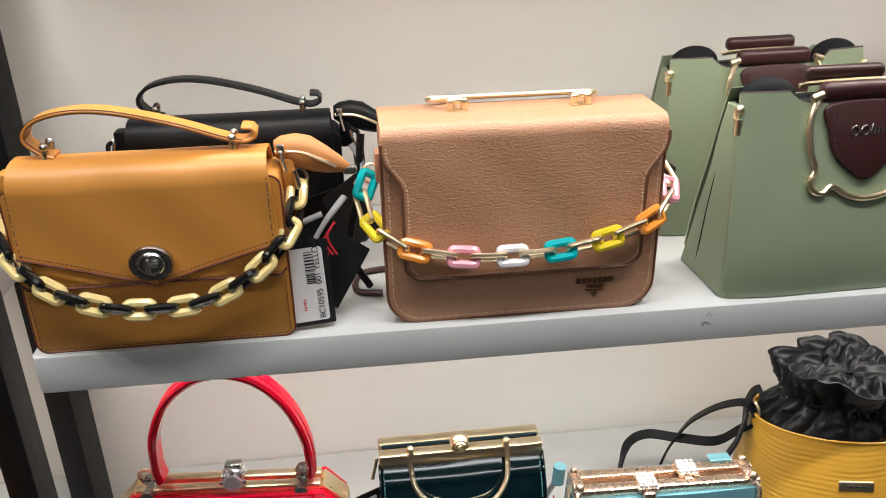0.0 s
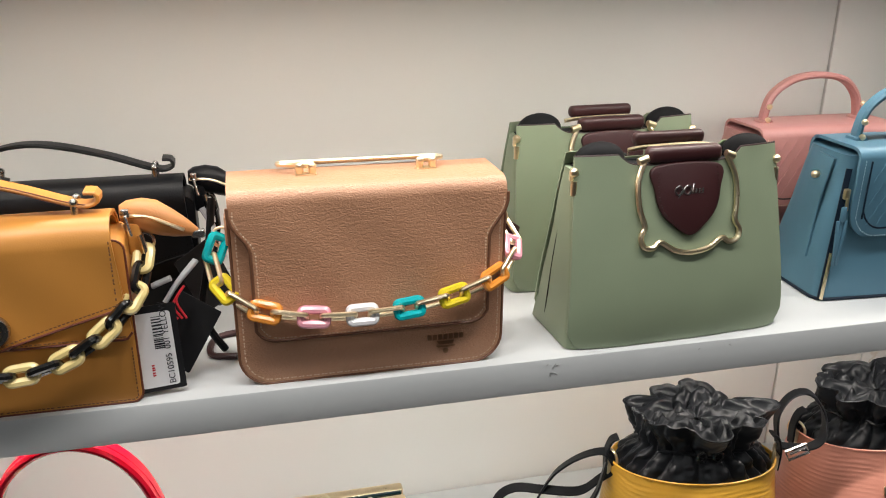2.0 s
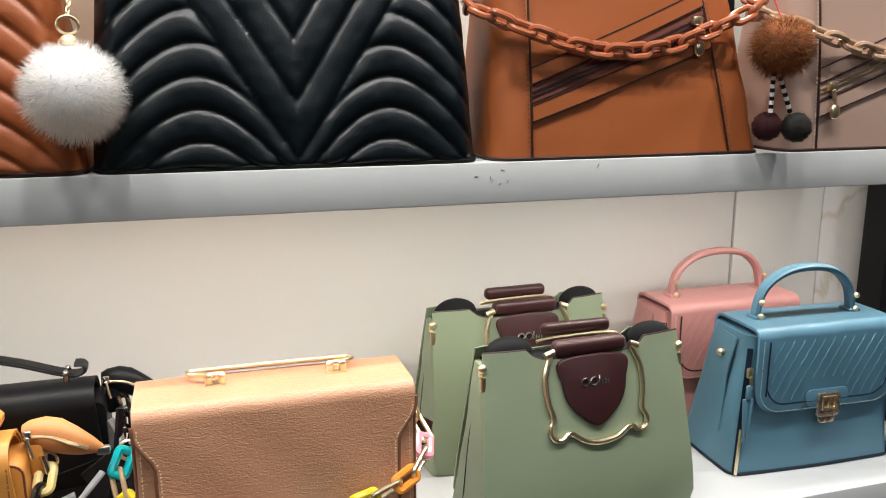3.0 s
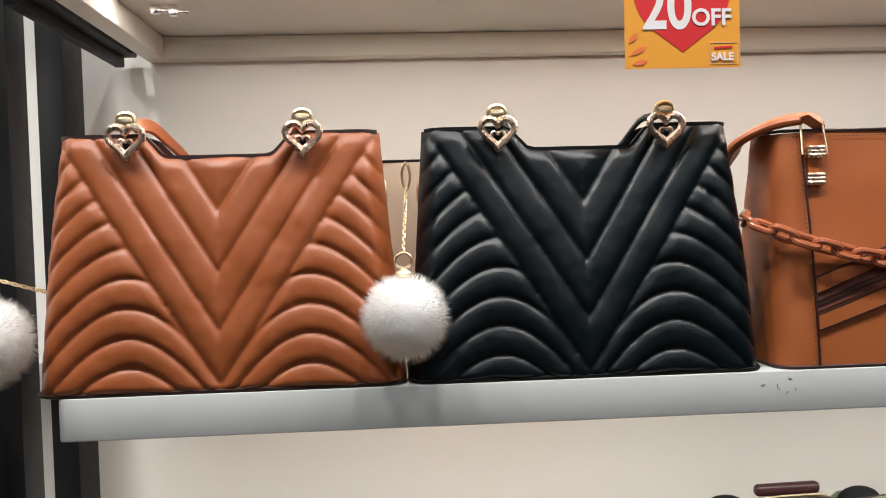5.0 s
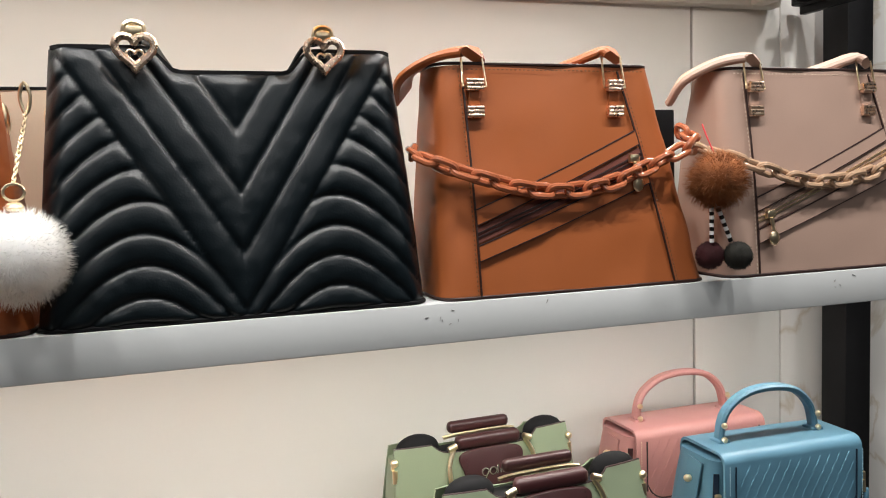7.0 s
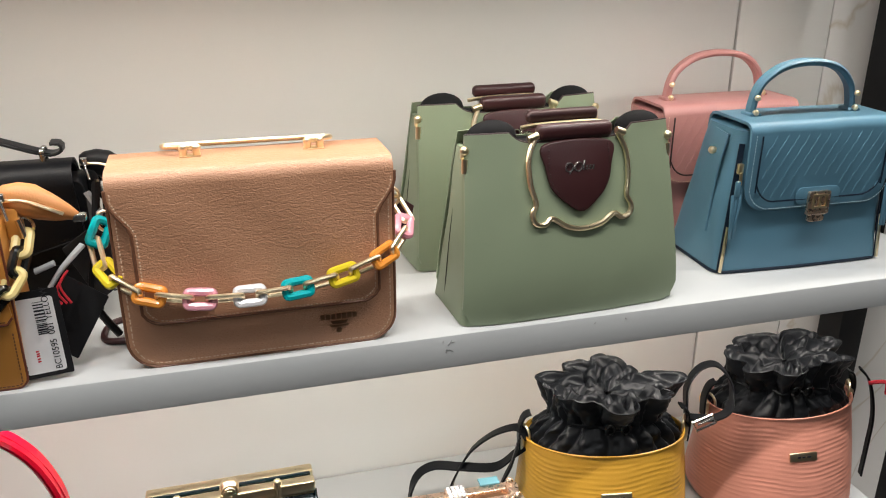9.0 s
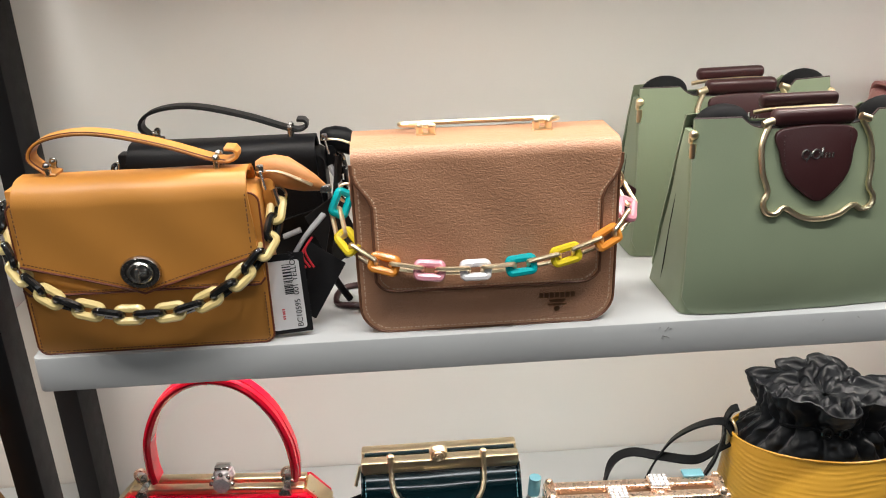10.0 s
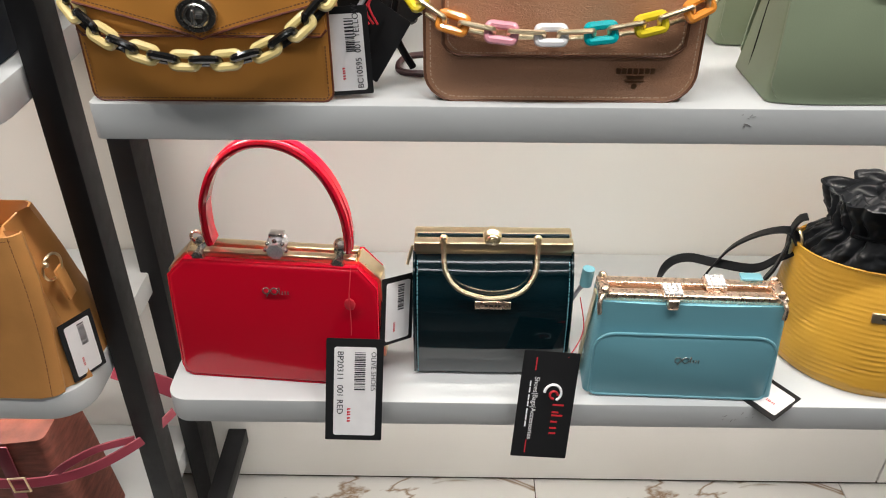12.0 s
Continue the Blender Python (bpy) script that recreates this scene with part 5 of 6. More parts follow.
def flap_satchel(label, x, y, rz, leather, thread):
    """A boxy satchel with an embossed flap, arched handle and zipped sides."""
    bag = thing("handle_satchel", label, "handbag", x, y, MID, rz, 0, 0, "arched-handle satchels")
    H = 0.203

    def half(z):
        return 0.128 - 0.075 * z

    rows = [ring(-half(z), half(z), 0.03 * z + 0.0, 0.125 - 0.22 * z, z + 0.0015, 0.016, 5, 12, 0.003) for z in [0.19 * i / 12 for i in range(13)]]
    part("body", loft(rows, True, 0.0018, 22, x), leather, bag)
    part("base_piping", sweep([Vector(p) + Vector((0, 0, 0.001)) for p in rows[0]], circle(0.0022, 6), True), BROWN_EDGE if leather == PINK else NAVY, bag)
    fh = lambda z: 0.1075 + 0.004 * max(0, 0.2 - z)
    low = lambda u: 0.088 + corner(u, 0.1075, 0.035)
    flap = part("flap", draped(H, 0.085, fh, low, 56, 0.0038, 0.05, 0.014, 0.007, 0.002), leather, bag, "embossed front flap")
    part("piping", sweep([Vector(p) for p in edge_path(fh, low, -0.0118, 0.188, 0.0135, 40)], circle(0.0012, 6)), NAVY if leather == BLUE else BROWN_EDGE, flap, "dark line of edge paint")
    part("stitching", stitches([edge_path(fh, low, -0.0118, 0.19, 0.0042)], 0.0038, 0.0026), thread, flap)
    emb = []
    for i in range(12):
        for j in range(6):
            ex, ez = -0.084 + 0.0155 * i + (0.0078 if j % 2 else 0), 0.113 + 0.0135 * j
            if abs(ex) < 0.088 and (abs(ex) > 0.03 or ez > 0.128):
                emb.append(sweep([Vector((ex - 0.0028, -0.0117 - 0.0004, ez - 0.0062)), Vector((ex + 0.0028, -0.0117 - 0.0004, ez + 0.0062))], [(0.0007, -0.0004), (0.0007, 0.0004), (-0.0007, 0.0004), (-0.0007, -0.0004)]))
    part("embossing", merge(*emb), leather, flap, "raised slanted ticks")
    part("clasp_patch", plate(rounded(-0.033, 0.033, 0.094, 0.117, 0.009, 4), 0.002, 0.0008, -0.0128), leather, flap)
    lock = part("clasp", plate(rounded(-0.0165, 0.0165, 0.08, 0.112, 0.003, 3), 0.004, 0.0012, -0.017), ROSE, bag, "rose-gold clasp plate")
    part("clasp_frame", merge(*[rbox(a, 0.002, b, 0.0006, (cx, -0.0178, cz)) for a, b, cx, cz in ((0.022, 0.003, 0, 0.107), (0.022, 0.003, 0, 0.091), (0.003, 0.016, -0.0095, 0.099), (0.003, 0.016, 0.0095, 0.099), (0.003, 0.016, 0, 0.099))]), GOLD, lock)
    part("clasp_foot", plate(rounded(-0.0125, 0.0125, 0.07, 0.081, 0.004, 3), 0.003, 0.001, -0.0155), ROSE, lock)
    handle = part("handle", strap([(-0.076, 0.042, 0.196), (-0.077, 0.042, 0.215), (-0.068, 0.042, 0.242), (-0.04, 0.042, 0.262), (0.0, 0.042, 0.268), (0.04, 0.042, 0.261), (0.064, 0.042, 0.24), (0.072, 0.042, 0.215), (0.074, 0.042, 0.196)], 0.016, 0.009, (0, 1, 0), 48), leather, bag, "arched leather handle")
    for hx in (-0.0765, 0.0735):
        part("rivet", merge(ball(0.0042, (hx, 0.0325, 0.207)), ball(0.004, (hx, 0.0325, 0.226))), GOLD, handle)
        part("handle_foot", rbox(0.018, 0.022, 0.01, 0.003, (hx, 0.042, 0.202)), leather, handle)
    for sx in (-1, 1):
        z0 = part("side_zip", sweep([Vector((sx * (half(z) - 0.005), 0.03 * z - 0.0005 + 0.001, z)) for z in [0.005 + 0.17 * i / 10 for i in range(11)]], [(0.0035, -0.0008), (0.0035, 0.0008), (-0.0035, 0.0008), (-0.0035, -0.0008)], False, (1, 0.4 * sx, 0)), NAVY if leather == BLUE else WINE, bag)
        part("zip_teeth", tube([(sx * (half(z) - 0.005), 0.03 * z - 0.0016, z) for z in (0.004, 0.03, 0.066)], 0.0024, 10, 6), GOLD, z0)
        part("zip_slider", merge(rbox(0.008, 0.006, 0.014, 0.002, (sx * (half(0.14) - 0.004), -0.002, 0.145)), rod((sx * (half(0.14) - 0.004), -0.005, 0.14), (sx * (half(0.14) - 0.004), -0.006, 0.125), 0.002)), GOLD, z0)
        part("tassel", merge(rbox(0.007, 0.004, 0.02, 0.0015, (sx * (half(0.1) - 0.004), -0.006, 0.12)), *[rbox(0.0042, 0.0022, 0.06, 0.0008, m=pose(sx * (half(0.1) - 0.004) + d, -0.005 - 0.001 * abs(d) * 300, 0.082, 0, d * 900)) for d in (-0.004, 0.0, 0.004)]), leather, z0)
        part("side_stud", merge(rod((sx * half(0.16), 0.045, 0.158), (sx * (half(0.16) + 0.009), 0.045, 0.158), 0.004), ball(0.005, (sx * (half(0.16) + 0.009), 0.045, 0.158))), GOLD, bag)
        part("gusset_fold", strap([(sx * (half(0.18) + 0.001), 0.04, 0.184), (sx * (half(0.12) + 0.0035), 0.045, 0.13), (sx * (half(0.05) + 0.001), 0.05, 0.05)], 0.03, 0.003, (0, 1, 0), 16), leather, bag)
    return bag


flap_satchel("steel-blue leather satchel with rose-gold clasp and arched handle", 0.757, 0.062, -2, BLUE, THREAD_BLUE).scale = (0.935, 1, 0.94)
pink_bag = flap_satchel("dusty-pink leather satchel with arched handle against the wall", 0.724, 0.198, 0, PINK, THREAD)
pink_bag.scale = (0.96, 0.96, 0.92)

# ---- lower shelf ----


def frame_bag_red():
    bag = thing("frame_handbag", "red patent frame handbag with arched handle and crystal knob", "handbag", -0.235, 0.034, LOW, -4.5)
    W, H = 0.128, 0.172
    out = [(-W + 0.012, 0.001), (W - 0.012, 0.001), (W - 0.003, 0.006), (W, 0.018), (W, 0.146), (W - 0.022, H), (-W + 0.022, H), (-W, 0.15), (-W, 0.018), (-W + 0.003, 0.006)]
    body = plate(out, 0.075, 0.006, 0, 3)
    for v in body.verts:
        v.co.y = 0.0375 + (v.co.y - 0.0375) * (1 - 0.35 * v.co.z / H) + 0.08 * v.co.z * 0.3
        v.co.z += 0.0005
    part("body", body, RED, bag)
    part("piping", sweep([Vector((a, 0.003 + 0.1 * c, c)) for a, c in out], circle(0.0016, 6), True), RED, bag)
    yc = 0.0425
    frame = part("gold_frame", merge(rbox(2 * W - 0.05, 0.012, 0.009, 0.002, (0, yc - 0.009, H + 0.004)), rbox(2 * W - 0.05, 0.012, 0.009, 0.002, (0, yc + 0.009, H + 0.004))), GOLD, bag, "polished gold top frame")
    for sx in (-1, 1):
        bx = 0.082 if sx > 0 else -0.088
        part("corner_bar", sweep([Vector((sx * (W - 0.024), yc, H + 0.004)), Vector((sx * (W + 0.001), yc, 0.15)), Vector((sx * (W + 0.003), yc, 0.03))], [(0.014, -0.0025), (0.014, 0.0025), (-0.014, 0.0025), (-0.014, -0.0025)], False, (0, 1, 0)), GOLD, frame)
        part("hinge_bolt", merge(sweep([Vector((bx, yc - 0.022, H + 0.003)), Vector((bx, yc + 0.02, H + 0.003))], circle(0.0078, 6)), rbox(0.014, 0.012, 0.01, 0.002, (bx, yc, H + 0.011))), CHROME, frame, "dark hexagonal bolt")
        part("handle_ring", sweep([Vector((bx + 0.003 * sx + 0.008 * math.cos(a * 0.3927), yc - 0.004, H + 0.02 + 0.009 * math.sin(a * 0.3927))) for a in range(16)], circle(0.0022, 6), True), ROSE, frame)
    pts = [(a * 0.88 + 0.007, b, c) for a, b, c in ((-0.093, yc, H + 0.014), (-0.096, yc, H + 0.035), (-0.092, yc, H + 0.075), (-0.07, yc, H + 0.118), (-0.035, yc, H + 0.145), (0.004, yc, H + 0.152), (0.042, yc, H + 0.141), (0.073, yc, H + 0.112), (0.092, yc, H + 0.072), (0.098, yc, H + 0.035), (0.097, yc, H + 0.014))]
    handle = part("handle", strap(pts, 0.026, 0.009, (0, 1, 0), 60), RED, bag, "arched red patent handle")
    part("handle_rib", strap([(a, yc, c + 0.0035) if abs(a) < 0.06 else (a * 1.03, yc, c) for a, b, c in pts], 0.009, 0.006, (0, 1, 0), 60), RED, handle)
    gem = part("crystal_knob", merge(lathe([(0.003, 0), (0.0105, 0.004), (0.0135, 0.011), (0.0105, 0.018), (0.004, 0.021)], 8, (0.006, yc, H + 0.007)), rod((0.006, yc - 0.006, H + 0.013), (0.006, yc - 0.016, H + 0.013), 0.0105, 8)), CRYSTAL, bag, "faceted crystal clasp knob")
    part("stones", merge(*[ball(0.003, (0.006 + 0.0125 * math.cos(a * 0.785), yc - 0.012, H + 0.013 + 0.0125 * math.sin(a * 0.785)), 8, 6) for a in range(8)], rbox(0.018, 0.012, 0.006, 0.0015, (0.006, yc, H + 0.0285))), SILVER, gem)
    script_mark(bag, 0.006, 0.0102, 0.139, 0.032, SILVER)
    part("medallion", merge(ball(0.009, (0.097, 0.005, 0.13), 14, 8, (0.75, 0.25, 1)), tube([(0.099, 0.016, H + 0.006), (0.098, 0.006, 0.155), (0.097, 0.003, 0.139), (0.0985, -0.001, 0.11), (0.098, -0.004, 0.09)], 0.0007, 20, 5)), CORD_RED, bag, "red seal on a cord")
    return bag


frame_bag_red()
swing_tag(-0.1315, 0.012, 0.642, -22, 2, 3, 0.069, 0.131, "black price tag with barcode sticker hanging over the shelf edge", (("BP20311  001 RED", -0.3, -0.12, 0.0105), ("OLIVE SHOES", 0.29, -0.12, 0.0085)), -90)


def barrel_bag():
    bag = thing("barrel_bag", "dark teal patent frame bag with gold handle", "handbag", 0.034, 0.052, LOW, 0)
    prof = [(0.004, 0.0, 0.092), (0.0, 0.006, 0.097), (-0.002, 0.05, 0.1), (-0.001, 0.1, 0.098), (0.003, 0.125, 0.095), (0.009, 0.145, 0.089), (0.018, 0.163, 0.08), (0.027, 0.175, 0.07), (0.033, 0.182, 0.064)]
    rows = [ring(-0.097, 0.097, a, b, z + 0.001, 0.005, 3, 10, 0.001) for a, z, b in prof]
    part("body", loft(rows, True, 0.0006, 16), TEAL, bag)
    for sx in (-1, 1):
        part("side_piping", sweep([Vector((sx * 0.0965, a, z + 0.001)) for a, z, b in prof[1:]], circle(0.0018, 6)), TEAL, bag)
    part("stitching", stitches([[(sx * 0.0925, a - 0.001, z) for a, z, b in prof[1:-1]] for sx in (-1, 1)], 0.004, 0.0025), AQUA, bag)
    frame = part("gold_frame", merge(rbox(0.194, 0.016, 0.016, 0.003, (0, 0.037, 0.189)), rbox(0.194, 0.016, 0.016, 0.003, (0, 0.06, 0.189)), rbox(0.19, 0.012, 0.006, 0.0015, (0, 0.036, 0.179))), GOLD, bag, "brushed gold top frame")
    part("frame_inlay", rbox(0.186, 0.006, 0.004, 0.001, (0, 0.0485, 0.1955)), TEAL, frame)
    part("rose_knob", merge(ball(0.0115, (-0.002, 0.037, 0.2045), 14, 10), *[sweep([Vector((-0.002 + r * math.cos(a * 0.5236 + r * 90), 0.037 - math.sqrt(max(0, 0.0128 ** 2 - r * r)), 0.2045 + r * math.sin(a * 0.5236 + r * 90))) for a in range(12)], circle(0.0013, 5), True) for r in (0.003, 0.006, 0.009)]), GOLD, bag, "gold rose-shaped clasp knob")
    handle = part("handle", tube([(-0.0605, 0.026, 0.205), (-0.0605, 0.02, 0.188), (-0.0575, 0.006, 0.168), (-0.042, -0.004, 0.15), (-0.015, -0.0065, 0.1395), (0.008, -0.0065, 0.1385), (0.034, -0.004, 0.147), (0.049, 0.006, 0.166), (0.0525, 0.02, 0.188), (0.0525, 0.026, 0.205)], 0.0032, 60, 8), GOLD, bag, "gold handle folded down in front")
    for hx in (-0.0605, 0.0525):
        part("handle_stud", merge(ball(0.005, (hx, 0.028, 0.206)), rod((hx, 0.028, 0.196), (hx, 0.028, 0.206), 0.0042)), GOLD, handle)
    plate_ = part("name_plate", plate(rounded(-0.022, 0.022, 0.118, 0.1295, 0.0015, 3), 0.0015, 0.0005, -0.0035), ROSE, bag, "small gold plate")
    part("plate_mark", merge(*[rbox(a, 0.0006, 0.0022, 0.0002, (cx, -0.0038, 0.1235)) for a, cx in ((0.004, -0.008), (0.005, -0.002), (0.003, 0.0035), (0.003, 0.008))]), INK, plate_)
    part("side_chain", tube([(-0.099, 0.05, 0.178), (-0.103, 0.045, 0.165), (-0.106, 0.04, 0.155)], 0.0022, 10, 6), GOLD, bag)
    return bag


barrel = barrel_bag()
swing_tag(0.107, 0.012, 0.625, -22, 4, 8, 0.07, 0.138, "black swing tag with red and white print over shelf edge", face=True, cord=[(0.02, 0.0, -0.006), (0.034, 0.012, 0.012), (0.04, 0.022, 0.03), (0.036, 0.04, 0.06)])
swing_tag(-0.082, 0.075, 0.69, -10, 40, 12, 0.05, 0.09, "curled black price tag between two frame bags", (), 90)


barrel.scale = (1, 1, 0.945)


def clutch():
    bag = thing("clutch_bag", "pale aqua leather frame clutch with crystal clasps", "handbag", 0.2695, 0.019, LOW, -2)
    H = 0.138
    rows = [ring(-0.118 + 0.045 * z, 0.118 - 0.055 * z, 0.0 + 0.06 * z, 0.07 - 0.1 * z, z + 0.001, 0.008, 4, 10, 0.003) for z in [H * i / 10 for i in range(11)]]
    part("body", loft(rows, True, 0.0008, 20), AQUA, bag)
    pocket = part("front_pocket", lean(plate(rounded(-0.111, 0.105, 0.004, 0.098, 0.024, 6, (0.4, 0.4, 1, 1)), 0.005, 0.002), 0.045, -0.0068), AQUA, bag, "rounded front pocket")
    part("pocket_piping", lean(sweep([Vector((a, -0.0062, c)) for a, c in rounded(-0.112, 0.106, 0.004, 0.099, 0.024, 6, (0.4, 0.4, 1, 1))], circle(0.0018, 6), True), 0.045), AQUA, pocket)
    script_mark(bag, 0.002, -0.0042, 0.062, 0.03, SILVER)
    frame = part("gold_frame", merge(rbox(0.222, 0.014, 0.011, 0.002, (-0.001, 0.018, H + 0.005)), rbox(0.222, 0.014, 0.011, 0.002, (-0.001, 0.042, H + 0.005))), ROSE, bag, "rose-gold hinged top frame")
    part("frame_gap", rbox(0.21, 0.01, 0.006, 0.001, (0, 0.03, H + 0.004)), BRONZE, frame)
    rr = random.Random(8)
    for cx, cy in ((-0.026, 0.016), (0.028, 0.036)):
        c = part("crystal_clasp", merge(*[rbox(0.0048, 0.0048, 0.004, 0.0012, m=pose(cx - 0.0085 + 0.0056 * i, cy - 0.0085 + 0.0056 * j, H + 0.0165 - 0.002 * j * 0, rr.uniform(-14, 14), rr.uniform(-14, 14))) for i in range(4) for j in range(4)]), CRYSTAL, bag, "square clasp set with crystals")
        part("clasp_base", merge(rbox(0.025, 0.025, 0.005, 0.0015, (cx, cy, H + 0.0125)), rbox(0.014, 0.01, 0.014, 0.003, (cx, cy - 0.012, H + 0.004))), ROSE, c)
    for ex in (-0.105, 0.1):
        e = part("hinge", merge(rbox(0.014, 0.034, 0.012, 0.003, (ex, 0.03, H + 0.007)), ball(0.006, (ex, 0.014, H + 0.014)), ball(0.005, (ex, 0.044, H + 0.014)), tube([(ex, 0.014, H + 0.012), (ex * 1.06, 0.004, H + 0.002), (ex * 1.05, 0.001, H - 0.012)], 0.0028, 12, 6)), ROSE, bag)
    part("strap_loop", rod((-0.124, 0.045, H - 0.002), (-0.122, 0.045, H + 0.022), 0.0075, 12), AQUA, bag)
    part("strap_tab", rbox(0.026, 0.014, 0.003, 0.001, (0.075, 0.052, H + 0.012)), AQUA, bag)
    part("hanging_strap", strap([(-0.123, 0.05, H), (-0.138, 0.045, 0.11), (-0.142, 0.04, 0.06), (-0.132, 0.035, 0.02), (-0.124, 0.03, 0.004)], 0.014, 0.002, (0.2, 1, 0), 24), PAPER_GREY, bag)
    part("side_frame", strap([(-0.113, 0.03, H), (-0.12, 0.034, 0.06), (-0.1225, 0.036, 0.01)], 0.012, 0.003, (0, 1, 0), 16), GOLD, bag)
    return bag


clutch()
flat_tag = swing_tag(0.35, 0.062, LOW + 0.0022, -88.5, 38, 0, 0.062, 0.085, "black price tag lying flat on the lower shelf", (), -90, [(0.0, -0.002, 0.0), (0.012, -0.003, 0.02), (0.015, -0.03, 0.03), (0.01, -0.05, 0.02)])


def bucket_bag(x, y, label, leather, seed, rz):
    bag = thing("bucket_bag", label, "handbag", x, y, LOW, rz, 0, 0, "ruffled bucket bags")
    n, H = 120, 0.153
    squash = lambda z: 0.93 - 0.36 * min(1.0, z / H) ** 1.3
    flat = squash(H)
    rnd2 = random.Random(seed)
    rows = []
    phase = [rnd2.uniform(0, 6.28) for _ in range(80)]
    zs = [H * i / 84 for i in range(85)]
    for i, z in enumerate(zs):
        base = 0.124 - 0.012 * (z / H) ** 1.6 - 0.006 * max(0, 1 - z / 0.012)
        r = []
        for a in range(n):
            t = 2 * math.pi * a / n
            row = int(z / 0.0062 + 0.35 * math.sin(3 * t + seed) + 0.25 * math.sin(7 * t))
            f = (z / 0.0062 + 0.35 * math.sin(3 * t + seed) + 0.25 * math.sin(7 * t)) % 1
            groove = 0.0017 * math.exp(-((min(f, 1 - f)) / 0.16) ** 2) * (0.55 + 0.45 * math.sin(5 * t + phase[row % 80]))
            if z > H - 0.008 or z < 0.006:
                groove = 0
            r.append(Vector(((base - groove) * math.cos(t), (base - groove) * math.sin(t) * squash(z), z + 0.001)))
        rows.append(r)
    for s in (0.985, 0.97, 0.96):
        rows.append([Vector((p.x * s, p.y * s, H + 0.001 - (1 - s) * 0.2)) for p in rows[84]])
    part("body", loft(rows, True), leather, bag, "croc-embossed leather body", 70)
    part("rim", sweep([Vector((p.x * 1.003, p.y * 1.003, H + 0.001)) for p in rows[84]], circle(0.0018, 6), True), leather, bag)
    # gathered drawstring top
    m, nv = 300, 46
    frill = []
    for i in range(nv):
        v = i / (nv - 1)
        r = []
        for a in range(m):
            t = 2 * math.pi * a / m
            low, up = min(1.0, v / 0.52), max(0.0, (v - 0.52) / 0.48)
            waist = 0.107 - 0.029 * low ** 1.5 + 0.011 * up ** 0.7
            pleat = abs(math.sin(9 * t + 1.3 * math.sin(3 * t + seed) + 0.5 * math.sin(7 * v + 2 * t)))
            rr = waist - 0.013 * (1 - pleat) ** 2 * low * (1 - 0.5 * up) + 0.004 * pleat * math.sin(math.pi * low)
            wave = 7 * t + 1.4 * math.sin(2 * t + seed) + 0.6 * math.sin(3 * t)
            rr += (0.0135 * math.sin(wave) + 0.006 * math.sin(4 * t + seed)) * up ** 0.7
            rr += 0.0095 * noise.noise(Vector((math.cos(t) * 4.5 + seed, math.sin(t) * 4.5, v * 6))) * min(1, v * 3) * (1 - 0.6 * up)
            rr += 0.004 * noise.noise(Vector((math.cos(t) * 13 + seed, math.sin(t) * 13, v * 13 + 4))) * min(1, v * 3) * (1 - 0.7 * up)
            tt = t + -0.055 * math.cos(wave) * up
            z = H - 0.012 + 0.044 * low + 0.043 * up + up * (0.004 * math.sin(3 * t + seed) + 0.003 * math.sin(5 * t) + 0.005 * math.sin(tt))
            z += 0.003 * noise.noise(Vector((math.cos(t) * 6, math.sin(t) * 6 + seed, v * 7))) * low
            r.append(Vector((rr * math.cos(tt), rr * math.sin(tt) * flat * 1.05, z)))
        frill.append(r)
    # the inside of the frill falls back to the tied neck
    for q, d in ((0.97, 0.0), (0.93, 0.005), (0.86, 0.012), (0.78, 0.004), (0.7, 0.001), (0.62, 0.01), (0.5, 0.014), (0.38, 0.006), (0.26, 0.01), (0.05, 0.012)):
        frill.append([Vector((p.x * q, p.y * q, p.z * q + (H + 0.072) * (1 - q) - d + 0.008 * math.sin(9 * math.atan2(p.y, p.x) + 14 * q) * min(1, 4 * (1 - q)) * min(1, 2 * q))) for p in frill[nv - 1]])
    part("gathered_top", loft(frill, False), SATIN, bag, "gathered black satin drawstring top", 180)
    part("frill_edge", sweep([Vector(p) for p in frill[nv - 1]], circle(0.0012, 5), True), SATIN, bag)
    neck = frill[25]
    part("drawstring", tube([(p.x * (1.03 if i % 2 else 0.97), p.y * (1.03 if i % 2 else 0.97), p.z) for i, p in enumerate(neck[::10])], 0.0022, 120, 6, True), BLACK, bag)
    for at in (0.735, 0.775):
        p = neck[int(m * at)]
        part("eyelet", sweep([Vector((p.x + 0.0055 * math.cos(c * 0.3927), p.y - 0.004, p.z + 0.002 + 0.0075 * math.sin(c * 0.3927))) for c in range(16)], circle(0.0022, 6), True), BLACK_PLASTIC, bag)
    plate_y = min(q.y for q in rows[58]) - 0.0028 - 0.36 * 0.105
    npl = part("name_plate", lean(plate(rounded(-0.024, 0.018, 0.099, 0.1105, 0.0012, 2), 0.002, 0.0006), 0.36, plate_y), GOLD, bag, "small gold name plate")
    part("plate_mark", merge(*[rbox(a, 0.0006, 0.0026, 0.0002, (cx - 0.003, plate_y + 0.36 * 0.105 - 0.0004, 0.105)) for a, cx in ((0.005, -0.007), (0.005, 0.0), (0.006, 0.008))]), INK, npl)
